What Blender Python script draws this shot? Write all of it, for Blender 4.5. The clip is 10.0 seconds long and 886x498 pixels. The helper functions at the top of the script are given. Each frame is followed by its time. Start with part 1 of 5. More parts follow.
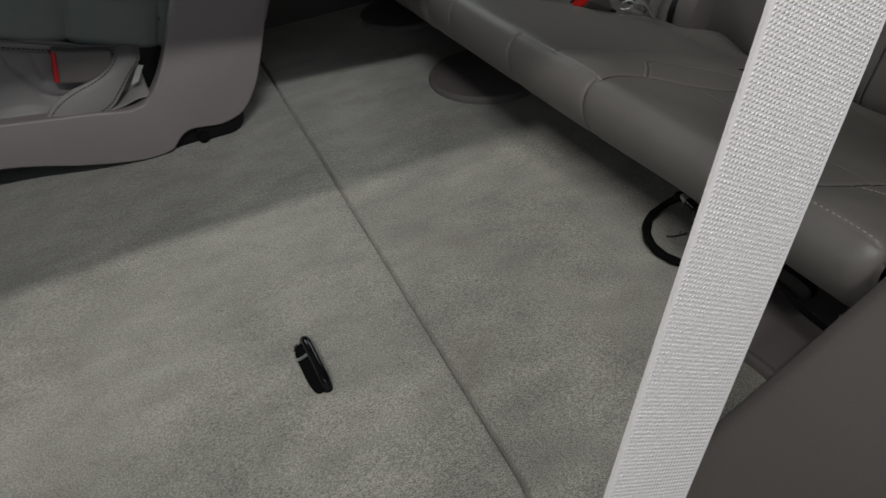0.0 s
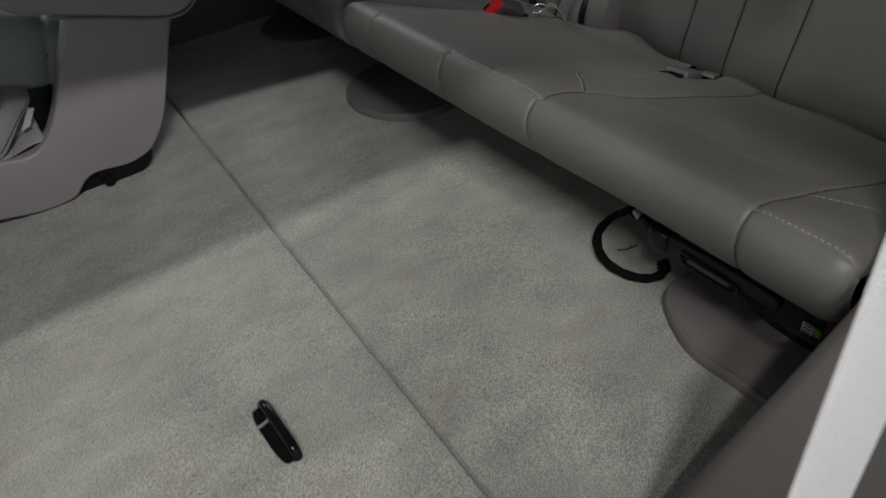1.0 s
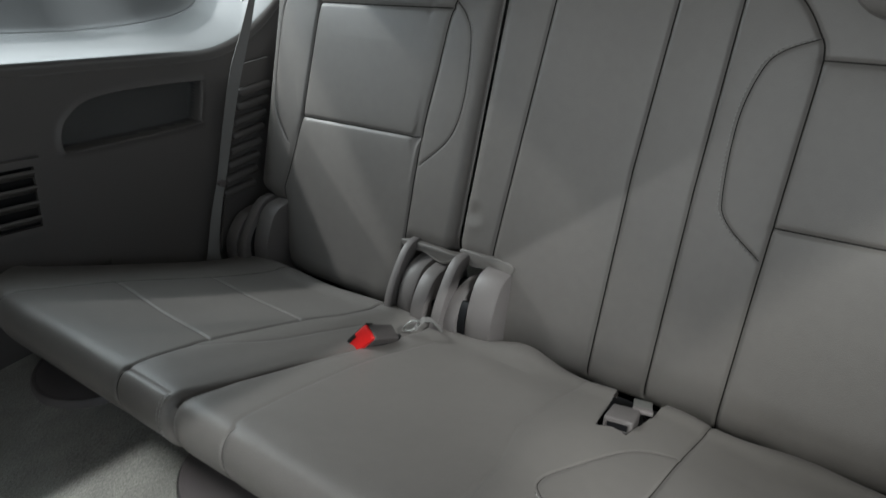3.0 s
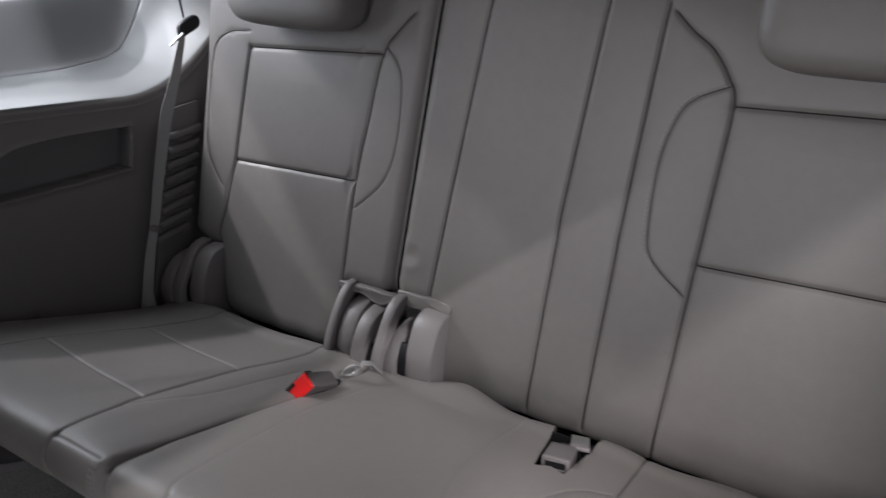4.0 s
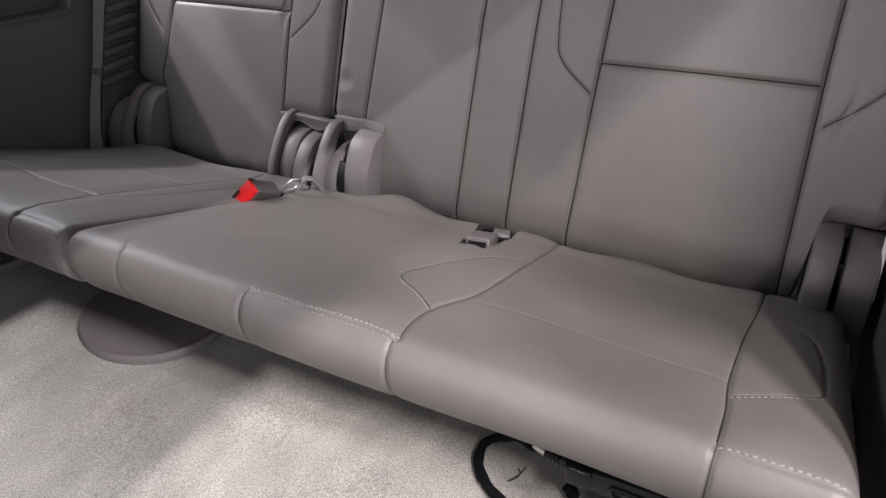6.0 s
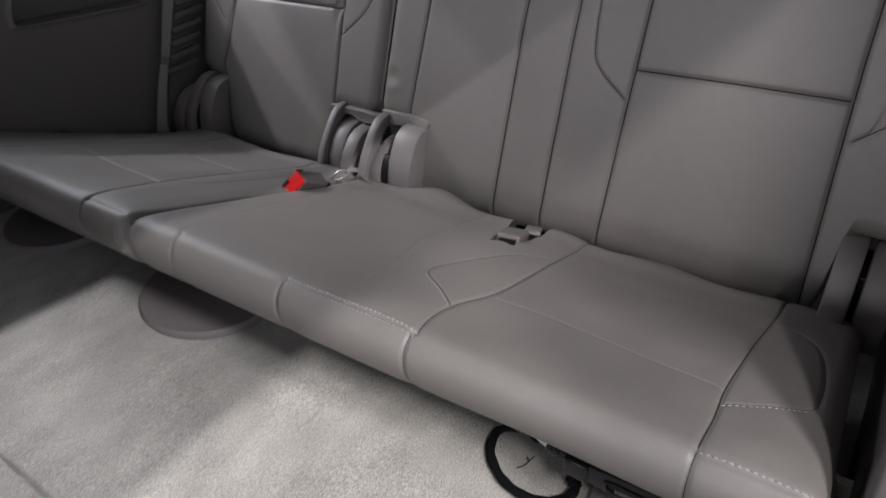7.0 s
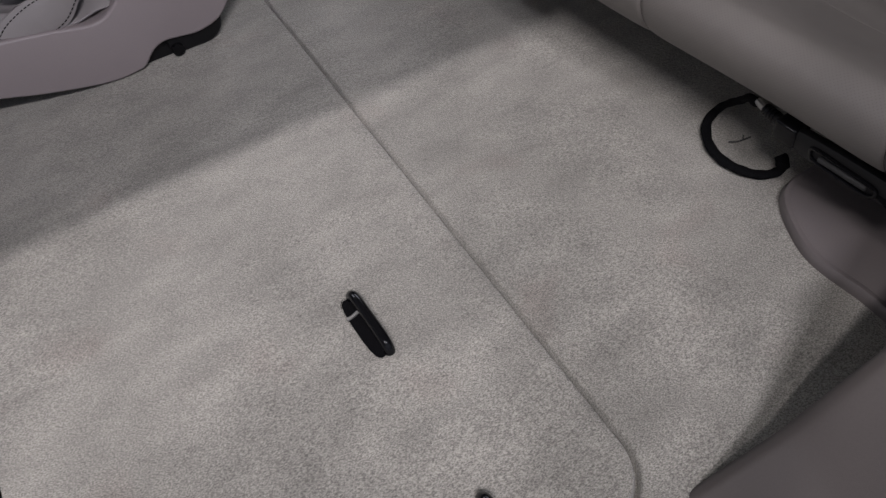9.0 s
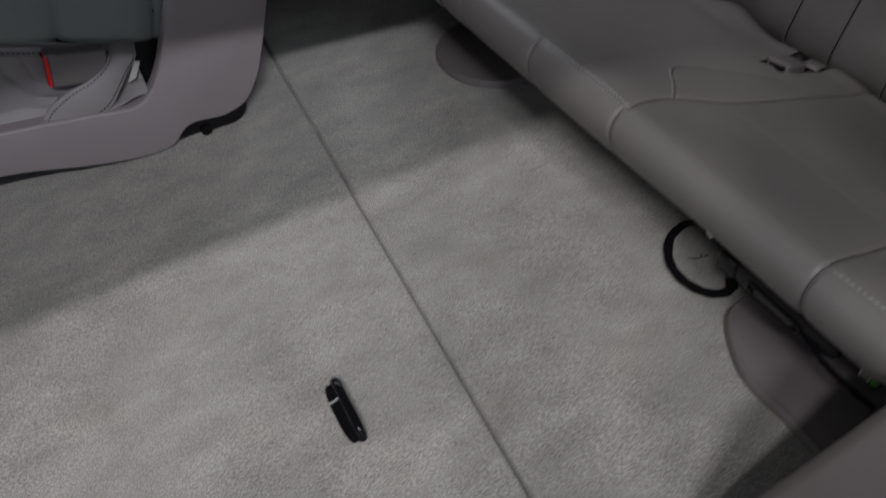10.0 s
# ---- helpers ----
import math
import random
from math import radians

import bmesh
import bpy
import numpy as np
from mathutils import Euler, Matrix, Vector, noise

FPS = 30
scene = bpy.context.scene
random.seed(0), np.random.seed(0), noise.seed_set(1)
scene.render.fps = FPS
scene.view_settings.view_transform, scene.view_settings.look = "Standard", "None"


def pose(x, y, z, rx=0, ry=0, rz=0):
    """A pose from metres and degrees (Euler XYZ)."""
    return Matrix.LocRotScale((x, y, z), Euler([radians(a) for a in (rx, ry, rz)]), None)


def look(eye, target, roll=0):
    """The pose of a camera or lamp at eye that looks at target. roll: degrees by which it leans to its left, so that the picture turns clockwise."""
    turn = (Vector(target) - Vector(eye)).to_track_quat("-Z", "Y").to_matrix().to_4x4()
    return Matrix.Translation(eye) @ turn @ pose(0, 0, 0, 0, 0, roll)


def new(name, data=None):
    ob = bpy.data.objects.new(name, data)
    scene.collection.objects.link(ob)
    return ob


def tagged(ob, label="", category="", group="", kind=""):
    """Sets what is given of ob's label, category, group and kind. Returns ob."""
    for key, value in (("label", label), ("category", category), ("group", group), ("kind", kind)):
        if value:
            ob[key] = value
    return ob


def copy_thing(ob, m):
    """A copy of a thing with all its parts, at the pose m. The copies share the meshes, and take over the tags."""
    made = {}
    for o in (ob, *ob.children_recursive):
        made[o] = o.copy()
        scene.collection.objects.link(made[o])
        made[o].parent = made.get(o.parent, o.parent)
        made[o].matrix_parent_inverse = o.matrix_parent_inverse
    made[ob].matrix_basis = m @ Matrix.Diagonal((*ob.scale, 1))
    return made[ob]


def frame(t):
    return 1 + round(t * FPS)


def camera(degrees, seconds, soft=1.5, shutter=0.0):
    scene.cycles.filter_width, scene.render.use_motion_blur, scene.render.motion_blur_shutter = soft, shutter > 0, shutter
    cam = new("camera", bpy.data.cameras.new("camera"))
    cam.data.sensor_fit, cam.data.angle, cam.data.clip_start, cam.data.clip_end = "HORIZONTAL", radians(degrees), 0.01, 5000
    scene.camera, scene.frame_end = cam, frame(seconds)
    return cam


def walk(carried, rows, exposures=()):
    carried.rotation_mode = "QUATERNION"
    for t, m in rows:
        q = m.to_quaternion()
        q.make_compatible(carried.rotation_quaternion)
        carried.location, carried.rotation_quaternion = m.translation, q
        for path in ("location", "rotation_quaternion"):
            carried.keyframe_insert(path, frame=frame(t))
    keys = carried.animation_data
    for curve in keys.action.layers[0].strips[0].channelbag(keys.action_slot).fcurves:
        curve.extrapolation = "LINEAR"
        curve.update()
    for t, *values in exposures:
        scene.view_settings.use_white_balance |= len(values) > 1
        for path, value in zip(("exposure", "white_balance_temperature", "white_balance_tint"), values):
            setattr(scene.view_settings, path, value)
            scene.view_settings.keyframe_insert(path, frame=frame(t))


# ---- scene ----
cam = camera(61.90, 10.0, soft=1.35, shutter=0.4)
PATH = [
    (0, (-0.0726, -0.5600, 0.5938), (0.2280, 0.1758, -0.0130), -6.71),
    (0.5, (-0.0895, -0.5270, 0.5986), (0.2677, 0.1716, -0.0214), -6.46),
    (1, (-0.0928, -0.4719, 0.6171), (0.3179, 0.1881, -0.0119), -6.14),
    (1.5, (-0.0941, -0.3720, 0.6542), (0.3874, 0.2305, 0.0177), -4.92),
    (2, (-0.0363, -0.2440, 0.6861), (0.5329, 0.3017, 0.0711), -3.75),
    (2.5, (0.0684, -0.1159, 0.7038), (0.7175, 0.4287, 0.1726), -3.45),
    (2.7, (0.0873, -0.0777, 0.7081), (0.7602, 0.4687, 0.2095), -3.20),
    (3.8, (0.1157, -0.0373, 0.7627), (0.8540, 0.4588, 0.3057), -2.46),
    (4, (0.1179, -0.0632, 0.7594), (0.8662, 0.4177, 0.3025), -2.29),
    (4.5, (0.1164, -0.1400, 0.7512), (0.8892, 0.3030, 0.2968), -1.96),
    (5, (0.0648, -0.1774, 0.7162), (0.8411, 0.2474, 0.2504), -1.78),
    (5.5, (0.0120, -0.1854, 0.6577), (0.7581, 0.2278, 0.1357), -2.17),
    (5.7, (-0.0122, -0.1820, 0.6420), (0.7246, 0.2215, 0.0995), -1.93),
    (7, (-0.0237, -0.2381, 0.7050), (0.6501, 0.2316, 0.1345), -2.90),
    (7.5, (-0.0862, -0.3184, 0.6207), (0.4825, 0.2319, 0.0094), -4.31),
    (8, (-0.1073, -0.3708, 0.5848), (0.3182, 0.2230, -0.0982), -7.06),
    (8.5, (-0.1187, -0.3973, 0.5861), (0.2099, 0.1974, -0.1477), -8.20),
    (9, (-0.1114, -0.3978, 0.5997), (0.1750, 0.2034, -0.1463), -8.74),
    (9.5, (-0.0999, -0.3990, 0.6274), (0.1574, 0.2104, -0.1225), -9.27),
    (10, (-0.0536, -0.4319, 0.7279), (0.2142, 0.2052, 0.0051), -7.09),
]
EXPOSURES = [(0.0, -1.68, 6620, 4), (0.5, -1.42, 6620, 4), (1.0, -1.43, 6500, 4), (1.5, -0.81, 6400, 5), (2.0, -0.6, 6300, 4), (2.7, -0.20, 6300, 1), (4.0, 0.07, 6380, 13), (4.5, 0.27, 6490, 15), (5.0, 0.35, 6600, 17), (5.5, 0.43, 6680, 20), (7.0, -0.05, 6420, 15), (7.5, -0.06, 6600, 20), (8.0, -0.47, 6520, 21), (8.5, -0.9, 6450, 18), (9.0, -1.09, 6450, 17), (9.5, -1.07, 6400, 14), (10.0, -1.38, 6250, 12)]
walk(cam, [(t, look(eye, target, roll)) for t, eye, target, roll in PATH], EXPOSURES)

# ---- world and lamps: a workshop outside the open door ----
world = bpy.data.worlds.new("workshop_air")
world.use_nodes = True
world.node_tree.nodes["Background"].inputs["Color"].default_value = (0.80, 0.88, 1.0, 1)
world.node_tree.nodes["Background"].inputs["Strength"].default_value = 0.98
scene.world = world


def tube_lamp(name, place, tilt, length, width, watts, colour, yaw=0.0, lean=0.0, beam=180.0):
    """A ceiling tube along x, turned by yaw, tipped by tilt degrees towards +y and by lean towards +x, its spread cut
    to beam.
    """
    data = bpy.data.lights.new(name, "AREA")
    data.shape, data.size, data.size_y = "RECTANGLE", length, width
    data.energy, data.color = watts, colour
    data.spread = radians(beam)
    ob = new(name, data)
    ob.matrix_world = pose(*place, tilt, -lean, yaw)
    return ob


# Narrow beams stand in for an unseen soft shade on the floor by the door.
tube_lamp("ceiling_lamp", (-1.00, -1.54, 2.60), 60, 0.70, 0.035, 46, (1.0, 0.98, 0.96), -12.0, 14, 86)
tube_lamp("ceiling_lamp", (-0.30, -2.20, 2.60), 58, 0.95, 0.025, 36, (0.98, 0.98, 1.0), -14.0, 3, 80)
tube_lamp("ceiling_lamp", (0.30, 2.75, 2.60), -45, 0.60, 0.08, 72, (0.98, 0.98, 1.0))
tube_lamp("ceiling_lamp", (0.40, 3.78, 2.60), -55, 0.60, 0.08, 78, (1.0, 0.98, 0.97))
# Added fill from the front, put in to brighten the backrests.
front = tube_lamp("front_fill_light", (-4.2, 0.70, 1.30), 0, 2.0, 0.7, 138, (0.98, 0.98, 1.0))
front.matrix_world = look((-4.2, 0.70, 1.30), (1.0, 0.25, 0.55))
side = tube_lamp("side_window_light", (0.80, 1.385, 0.80), 0, 0.62, 0.34, 5.6, (0.86, 0.93, 1.0))
side.matrix_world = look((0.80, 1.385, 0.80), (0.72, 0.60, 0.30))
# Added fill from the far side, put in to brighten the chair cushion.
middle = tube_lamp("middle_fill_light", (-0.20, 1.385, 0.80), 0, 0.46, 0.34, 6.0, (0.86, 0.93, 1.0))
middle.matrix_world = look((-0.20, 1.385, 0.80), (-0.20, 0.72, 0.20))


# ---- materials ----
def mat(name, colour, rough=0.5, metal=0.0, var=0.08, scale=6.0, fine=300.0, fine_var=0.06, bump=0.15,
        bump_scale=900.0, bump_dist=0.0004, cells=False, coat=0.0):
    m = bpy.data.materials.new(name)
    m.use_nodes = True
    nt = m.node_tree
    bs = nt.nodes["Principled BSDF"]
    tc = nt.nodes.new("ShaderNodeTexCoord")
    big = nt.nodes.new("ShaderNodeTexNoise")
    big.inputs["Scale"].default_value, big.inputs["Detail"].default_value = scale, 4
    small = nt.nodes.new("ShaderNodeTexNoise")
    small.inputs["Scale"].default_value, small.inputs["Detail"].default_value = fine, 3
    ramps = []
    for n, v in ((big, var), (small, fine_var)):
        nt.links.new(tc.outputs["Object"], n.inputs["Vector"])
        mr = nt.nodes.new("ShaderNodeMapRange")
        mr.inputs["From Min"].default_value, mr.inputs["From Max"].default_value = 0.28, 0.72
        mr.inputs["To Min"].default_value, mr.inputs["To Max"].default_value = 1 - v, 1 + v
        nt.links.new(n.outputs["Fac"], mr.inputs["Value"])
        ramps.append(mr)
    mul = nt.nodes.new("ShaderNodeMath")
    mul.operation = "MULTIPLY"
    nt.links.new(ramps[0].outputs[0], mul.inputs[0])
    nt.links.new(ramps[1].outputs[0], mul.inputs[1])
    tint = nt.nodes.new("ShaderNodeVectorMath")
    tint.operation = "SCALE"
    tint.inputs[0].default_value = colour
    nt.links.new(mul.outputs[0], tint.inputs["Scale"])
    nt.links.new(tint.outputs[0], bs.inputs["Base Color"])
    rr = nt.nodes.new("ShaderNodeMapRange")
    rr.inputs["To Min"].default_value, rr.inputs["To Max"].default_value = max(rough - 0.07, 0.02), min(rough + 0.07, 1)
    nt.links.new(big.outputs["Fac"], rr.inputs["Value"])
    nt.links.new(rr.outputs[0], bs.inputs["Roughness"])
    bs.inputs["Metallic"].default_value = metal
    bs.inputs["Coat Weight"].default_value = coat
    if bump:
        if cells:
            tex = nt.nodes.new("ShaderNodeTexVoronoi")
            out = "Distance"
        else:
            tex = nt.nodes.new("ShaderNodeTexNoise")
            tex.inputs["Detail"].default_value = 3
            out = "Fac"
        tex.inputs["Scale"].default_value = bump_scale
        nt.links.new(tc.outputs["Object"], tex.inputs["Vector"])
        bp = nt.nodes.new("ShaderNodeBump")
        bp.inputs["Strength"].default_value, bp.inputs["Distance"].default_value = bump, bump_dist
        nt.links.new(tex.outputs[out], bp.inputs["Height"])
        nt.links.new(bp.outputs[0], bs.inputs["Normal"])
    return m


def carpet():
    """Cut pile: pale and dark tufts, brushed patches and a few faint stains."""
    m = bpy.data.materials.new("carpet_pile")
    m.use_nodes = True
    nt = m.node_tree
    bs = nt.nodes["Principled BSDF"]
    bs.inputs["Roughness"].default_value = 0.95
    bs.inputs["Sheen Weight"].default_value, bs.inputs["Sheen Roughness"].default_value = 0.25, 0.6
    tc = nt.nodes.new("ShaderNodeTexCoord")

    def tex(scale, detail, lo, hi, a, b, stretch=None, turn=0.5):
        n = nt.nodes.new("ShaderNodeTexNoise")
        n.inputs["Scale"].default_value, n.inputs["Detail"].default_value = scale, detail
        if stretch:
            mp = nt.nodes.new("ShaderNodeMapping")
            mp.inputs["Scale"].default_value = stretch
            mp.inputs["Rotation"].default_value = (0, 0, turn)
            nt.links.new(tc.outputs["Object"], mp.inputs["Vector"])
            nt.links.new(mp.outputs[0], n.inputs["Vector"])
        else:
            nt.links.new(tc.outputs["Object"], n.inputs["Vector"])
        r = nt.nodes.new("ShaderNodeMapRange")
        for k, v in zip(("From Min", "From Max", "To Min", "To Max"), (lo, hi, a, b)):
            r.inputs[k].default_value = v
        nt.links.new(n.outputs["Fac"], r.inputs["Value"])
        return n, r

    fine, fine_r = tex(540, 2, 0.32, 0.68, 0.50, 1.42, (1.0, 1.5, 1.0), 0.9)
    tuft, tuft_r = tex(190, 3, 0.30, 0.70, 0.88, 1.09, (1.0, 1.5, 1.0), 0.7)
    _, speck_r = tex(120, 2, 0.24, 0.36, 0.78, 1.0)
    _, patch_r = tex(13, 6, 0.30, 0.70, 0.82, 1.14, (1.0, 1.7, 1.0))
    _, broad_r = tex(5.5, 4, 0.32, 0.62, 0.84, 1.06)
    value = fine_r.outputs[0]
    for r in (tuft_r, speck_r, patch_r, broad_r):
        mul = nt.nodes.new("ShaderNodeMath")
        mul.operation = "MULTIPLY"
        nt.links.new(value, mul.inputs[0])
        nt.links.new(r.outputs[0], mul.inputs[1])
        value = mul.outputs[0]
    _, stain_r = tex(9, 2, 0.60, 0.74, 0.0, 0.5)
    mix = nt.nodes.new("ShaderNodeMix")
    mix.data_type = "RGBA"
    mix.inputs["A"].default_value, mix.inputs["B"].default_value = (0.335, 0.318, 0.285, 1), (0.31, 0.265, 0.235, 1)
    nt.links.new(stain_r.outputs[0], mix.inputs["Factor"])
    tint = nt.nodes.new("ShaderNodeVectorMath")
    tint.operation = "SCALE"
    nt.links.new(mix.outputs["Result"], tint.inputs[0])
    nt.links.new(value, tint.inputs["Scale"])
    nt.links.new(tint.outputs[0], bs.inputs["Base Color"])
    clump = nt.nodes.new("ShaderNodeBump")
    clump.inputs["Strength"].default_value, clump.inputs["Distance"].default_value = 0.6, 0.0022
    nt.links.new(tuft.outputs["Fac"], clump.inputs["Height"])
    bp = nt.nodes.new("ShaderNodeBump")
    bp.inputs["Strength"].default_value, bp.inputs["Distance"].default_value = 0.55, 0.0013
    nt.links.new(fine.outputs["Fac"], bp.inputs["Height"])
    nt.links.new(clump.outputs[0], bp.inputs["Normal"])
    nt.links.new(bp.outputs[0], bs.inputs["Normal"])
    return m


def perforated(base, name, pitch=0.0030):
    """The same leather with rows of small punched holes, laid out by the panel's own lengths."""
    m = base.copy()
    m.name = name
    nt = m.node_tree
    bs = nt.nodes["Principled BSDF"]
    uv = nt.nodes.new("ShaderNodeUVMap")
    mp = nt.nodes.new("ShaderNodeMapping")
    mp.inputs["Rotation"].default_value = (0, 0, math.pi / 4)
    mp.inputs["Scale"].default_value = (1 / pitch, 1 / pitch, 0)
    fr = nt.nodes.new("ShaderNodeVectorMath")
    fr.operation = "FRACTION"
    ds = nt.nodes.new("ShaderNodeVectorMath")
    ds.operation = "DISTANCE"
    ds.inputs[1].default_value = (0.5, 0.5, 0)
    mr = nt.nodes.new("ShaderNodeMapRange")
    for k, v in zip(("From Min", "From Max", "To Min", "To Max"), (0.15, 0.27, 0.84, 1.0)):
        mr.inputs[k].default_value = v
    nt.links.new(uv.outputs[0], mp.inputs["Vector"])
    nt.links.new(mp.outputs[0], fr.inputs[0])
    nt.links.new(fr.outputs[0], ds.inputs[0])
    nt.links.new(ds.outputs["Value"], mr.inputs["Value"])
    old = bs.inputs["Base Color"].links[0].from_socket
    sc = nt.nodes.new("ShaderNodeVectorMath")
    sc.operation = "SCALE"
    nt.links.new(old, sc.inputs[0])
    nt.links.new(mr.outputs[0], sc.inputs["Scale"])
    nt.links.new(sc.outputs[0], bs.inputs["Base Color"])
    return m


CARPET = carpet()
LEATHER = mat("grey_leather", (0.138, 0.126, 0.117), 0.50, var=0.05, scale=5, fine=60, fine_var=0.03, bump=0.25, bump_scale=700, bump_dist=0.0006, cells=True)
LEATHER_PERF = perforated(LEATHER, "perforated_grey_leather")
LEATHER_DARK = mat("green_grey_leather", (0.205, 0.225, 0.212), 0.45, var=0.05, scale=5, fine=60, fine_var=0.03, bump=0.25, bump_scale=700, bump_dist=0.0006, cells=True)
PLASTIC = mat("taupe_plastic", (0.160, 0.141, 0.139), 0.48, var=0.03, fine=500, fine_var=0.03, bump=0.3, bump_scale=1400, bump_dist=0.0004)
HINGE = mat("hinge_plastic", (0.15, 0.135, 0.130), 0.5, var=0.04, fine=500, fine_var=0.03, bump=0.3, bump_scale=1400, bump_dist=0.0004)
BUCKLE = mat("dark_buckle_plastic", (0.070, 0.062, 0.060), 0.45, var=0.04, fine=500, fine_var=0.03, bump=0.3, bump_scale=1400, bump_dist=0.0004)
DUSKY = mat("dusky_plastic", (0.115, 0.103, 0.100), 0.45, var=0.04, fine=500, fine_var=0.03, bump=0.3, bump_scale=1400, bump_dist=0.0004)
SHELL = mat("pinkish_taupe_plastic", (0.265, 0.230, 0.236), 0.45, var=0.03, fine=500, fine_var=0.03, bump=0.3, bump_scale=1400, bump_dist=0.0004)
LEATHER_PALE = mat("pale_grey_leather", (0.255, 0.235, 0.236), 0.5, var=0.06, scale=8, fine=60, fine_var=0.03, bump=0.3, bump_scale=700, bump_dist=0.0006, cells=True)
TRIM = mat("trim_plastic", (0.115, 0.104, 0.098), 0.55, var=0.03, fine=500, fine_var=0.03, bump=0.3, bump_scale=1400, bump_dist=0.0004)
# Trim plastic darkened: the shade at the door opening is put in its colour.
TRIM_SHADED = mat("shaded_taupe_plastic", (0.070, 0.060, 0.056), 0.62, var=0.05, fine=500, fine_var=0.04, bump=0.35, bump_scale=1200, bump_dist=0.0004)
TRIM_LIGHT = mat("light_trim_plastic", (0.17, 0.17, 0.17), 0.5, var=0.03, fine=500, fine_var=0.03, bump=0.3, bump_scale=1400, bump_dist=0.0004)
BLACK = mat("black_plastic", (0.008, 0.008, 0.009), 0.4, var=0.1, bump=0.1)
BLACK_GLOSS = mat("black_painted_steel", (0.004, 0.004, 0.005), 0.13, var=0.1, bump=0.0)
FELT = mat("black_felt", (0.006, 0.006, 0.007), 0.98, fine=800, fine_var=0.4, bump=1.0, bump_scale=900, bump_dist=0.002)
DARK = mat("dark_metal", (0.02, 0.02, 0.02), 0.6, metal=0.3)
# Dark colour for the shade in seams and gaps, also for dark thread.
GAP_SHADE_THREAD = mat("gap_shade_thread", (0.022, 0.020, 0.019), 0.85, bump=0.0)
WEB = mat("pale_belt_webbing", (0.74, 0.695, 0.695), 0.7, var=0.03, fine=900, fine_var=0.06, bump=0.3, bump_scale=800, bump_dist=0.0006)
BLACK_GLOSS.node_tree.nodes["Principled BSDF"].inputs["Specular IOR Level"].default_value = 0.3
BLACK.node_tree.nodes["Principled BSDF"].inputs["Specular IOR Level"].default_value = 0.25
TRIM_SHADED.node_tree.nodes["Principled BSDF"].inputs["Specular IOR Level"].default_value = 0.3
for dull in (FELT, GAP_SHADE_THREAD):
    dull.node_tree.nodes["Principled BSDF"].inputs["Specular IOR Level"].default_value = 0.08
WEB_GREY = mat("grey_belt_webbing", (0.18, 0.172, 0.165), 0.7, var=0.03, fine=900, fine_var=0.08, bump=0.5, bump_scale=800, bump_dist=0.0006)
RED = mat("red_plastic", (0.62, 0.012, 0.012), 0.35, var=0.05, bump=0.0)
STEEL = mat("zinc_steel", (0.55, 0.55, 0.53), 0.3, metal=0.9, bump=0.05)
THREAD = mat("pale_thread", (0.215, 0.203, 0.193), 0.8, bump=0.0)
WHITE = mat("white_label", (0.45, 0.45, 0.43), 0.6, bump=0.0)
GREEN = mat("green_label", (0.09, 0.25, 0.03), 0.5, bump=0.0)
RUBBER = mat("dark_rubber", (0.03, 0.03, 0.03), 0.7)
TRIM_MID = mat("mid_grey_trim", (0.15, 0.15, 0.15), 0.55, var=0.03, fine=500, fine_var=0.03, bump=0.3, bump_scale=1400, bump_dist=0.0004)
POCKET_TONE = mat("pocket_tone", (0.090, 0.086, 0.083), 0.8, fine=700, fine_var=0.1, bump=0.4)
HEADLINER = mat("headliner_cloth", (0.45, 0.43, 0.40), 0.95, fine=500, fine_var=0.1, bump=0.5)


# ---- mesh helpers ----
def mesh_object(name, verts, faces, material, parent=None, label="", smooth=True):
    me = bpy.data.meshes.new(name)
    me.from_pydata([tuple(v) for v in verts], [], [tuple(f) for f in faces])
    me.materials.append(material)
    if smooth:
        me.polygons.foreach_set("use_smooth", [True] * len(me.polygons))
    me.update()
    ob = new(name, me)
    if parent is not None:
        ob.parent = parent
    if label:
        ob["label"] = label
    return ob


def part(name, bm, material, parent=None, label="", smooth=True):
    bmesh.ops.recalc_face_normals(bm, faces=bm.faces)
    me = bpy.data.meshes.new(name)
    bm.to_mesh(me)
    bm.free()
    me.materials.append(material)
    if smooth:
        me.polygons.foreach_set("use_smooth", [True] * len(me.polygons))
        me.set_sharp_from_angle(angle=radians(40))
    ob = new(name, me)
    if parent is not None:
        ob.parent = parent
    if label:
        ob["label"] = label
    return ob


def thing(name, label, category, group="", kind="", place=(0, 0, 0)):
    ob = new(name)
    ob.empty_display_size = 0.02
    ob.location = place
    return tagged(ob, label, category, group, kind)


def box(x0, x1, y0, y1, z0, z1, bevel=0.0, seg=3, bm=None, m=None):
    bm = bm or bmesh.new()
    mm = Matrix.Translation(((x0 + x1) / 2, (y0 + y1) / 2, (z0 + z1) / 2)) @ Matrix.Diagonal((x1 - x0, y1 - y0, z1 - z0, 1))
    vs = bmesh.ops.create_cube(bm, size=1, matrix=mm)["verts"]
    if bevel:
        es = list({e for v in vs for e in v.link_edges})
        out = bmesh.ops.bevel(bm, geom=es, offset=bevel, segments=seg, profile=0.5, affect="EDGES")
        vs = list({v for f in out["faces"] for v in f.verts})
    if m is not None:
        bmesh.ops.transform(bm, matrix=m, verts=bm.verts)
    return bm


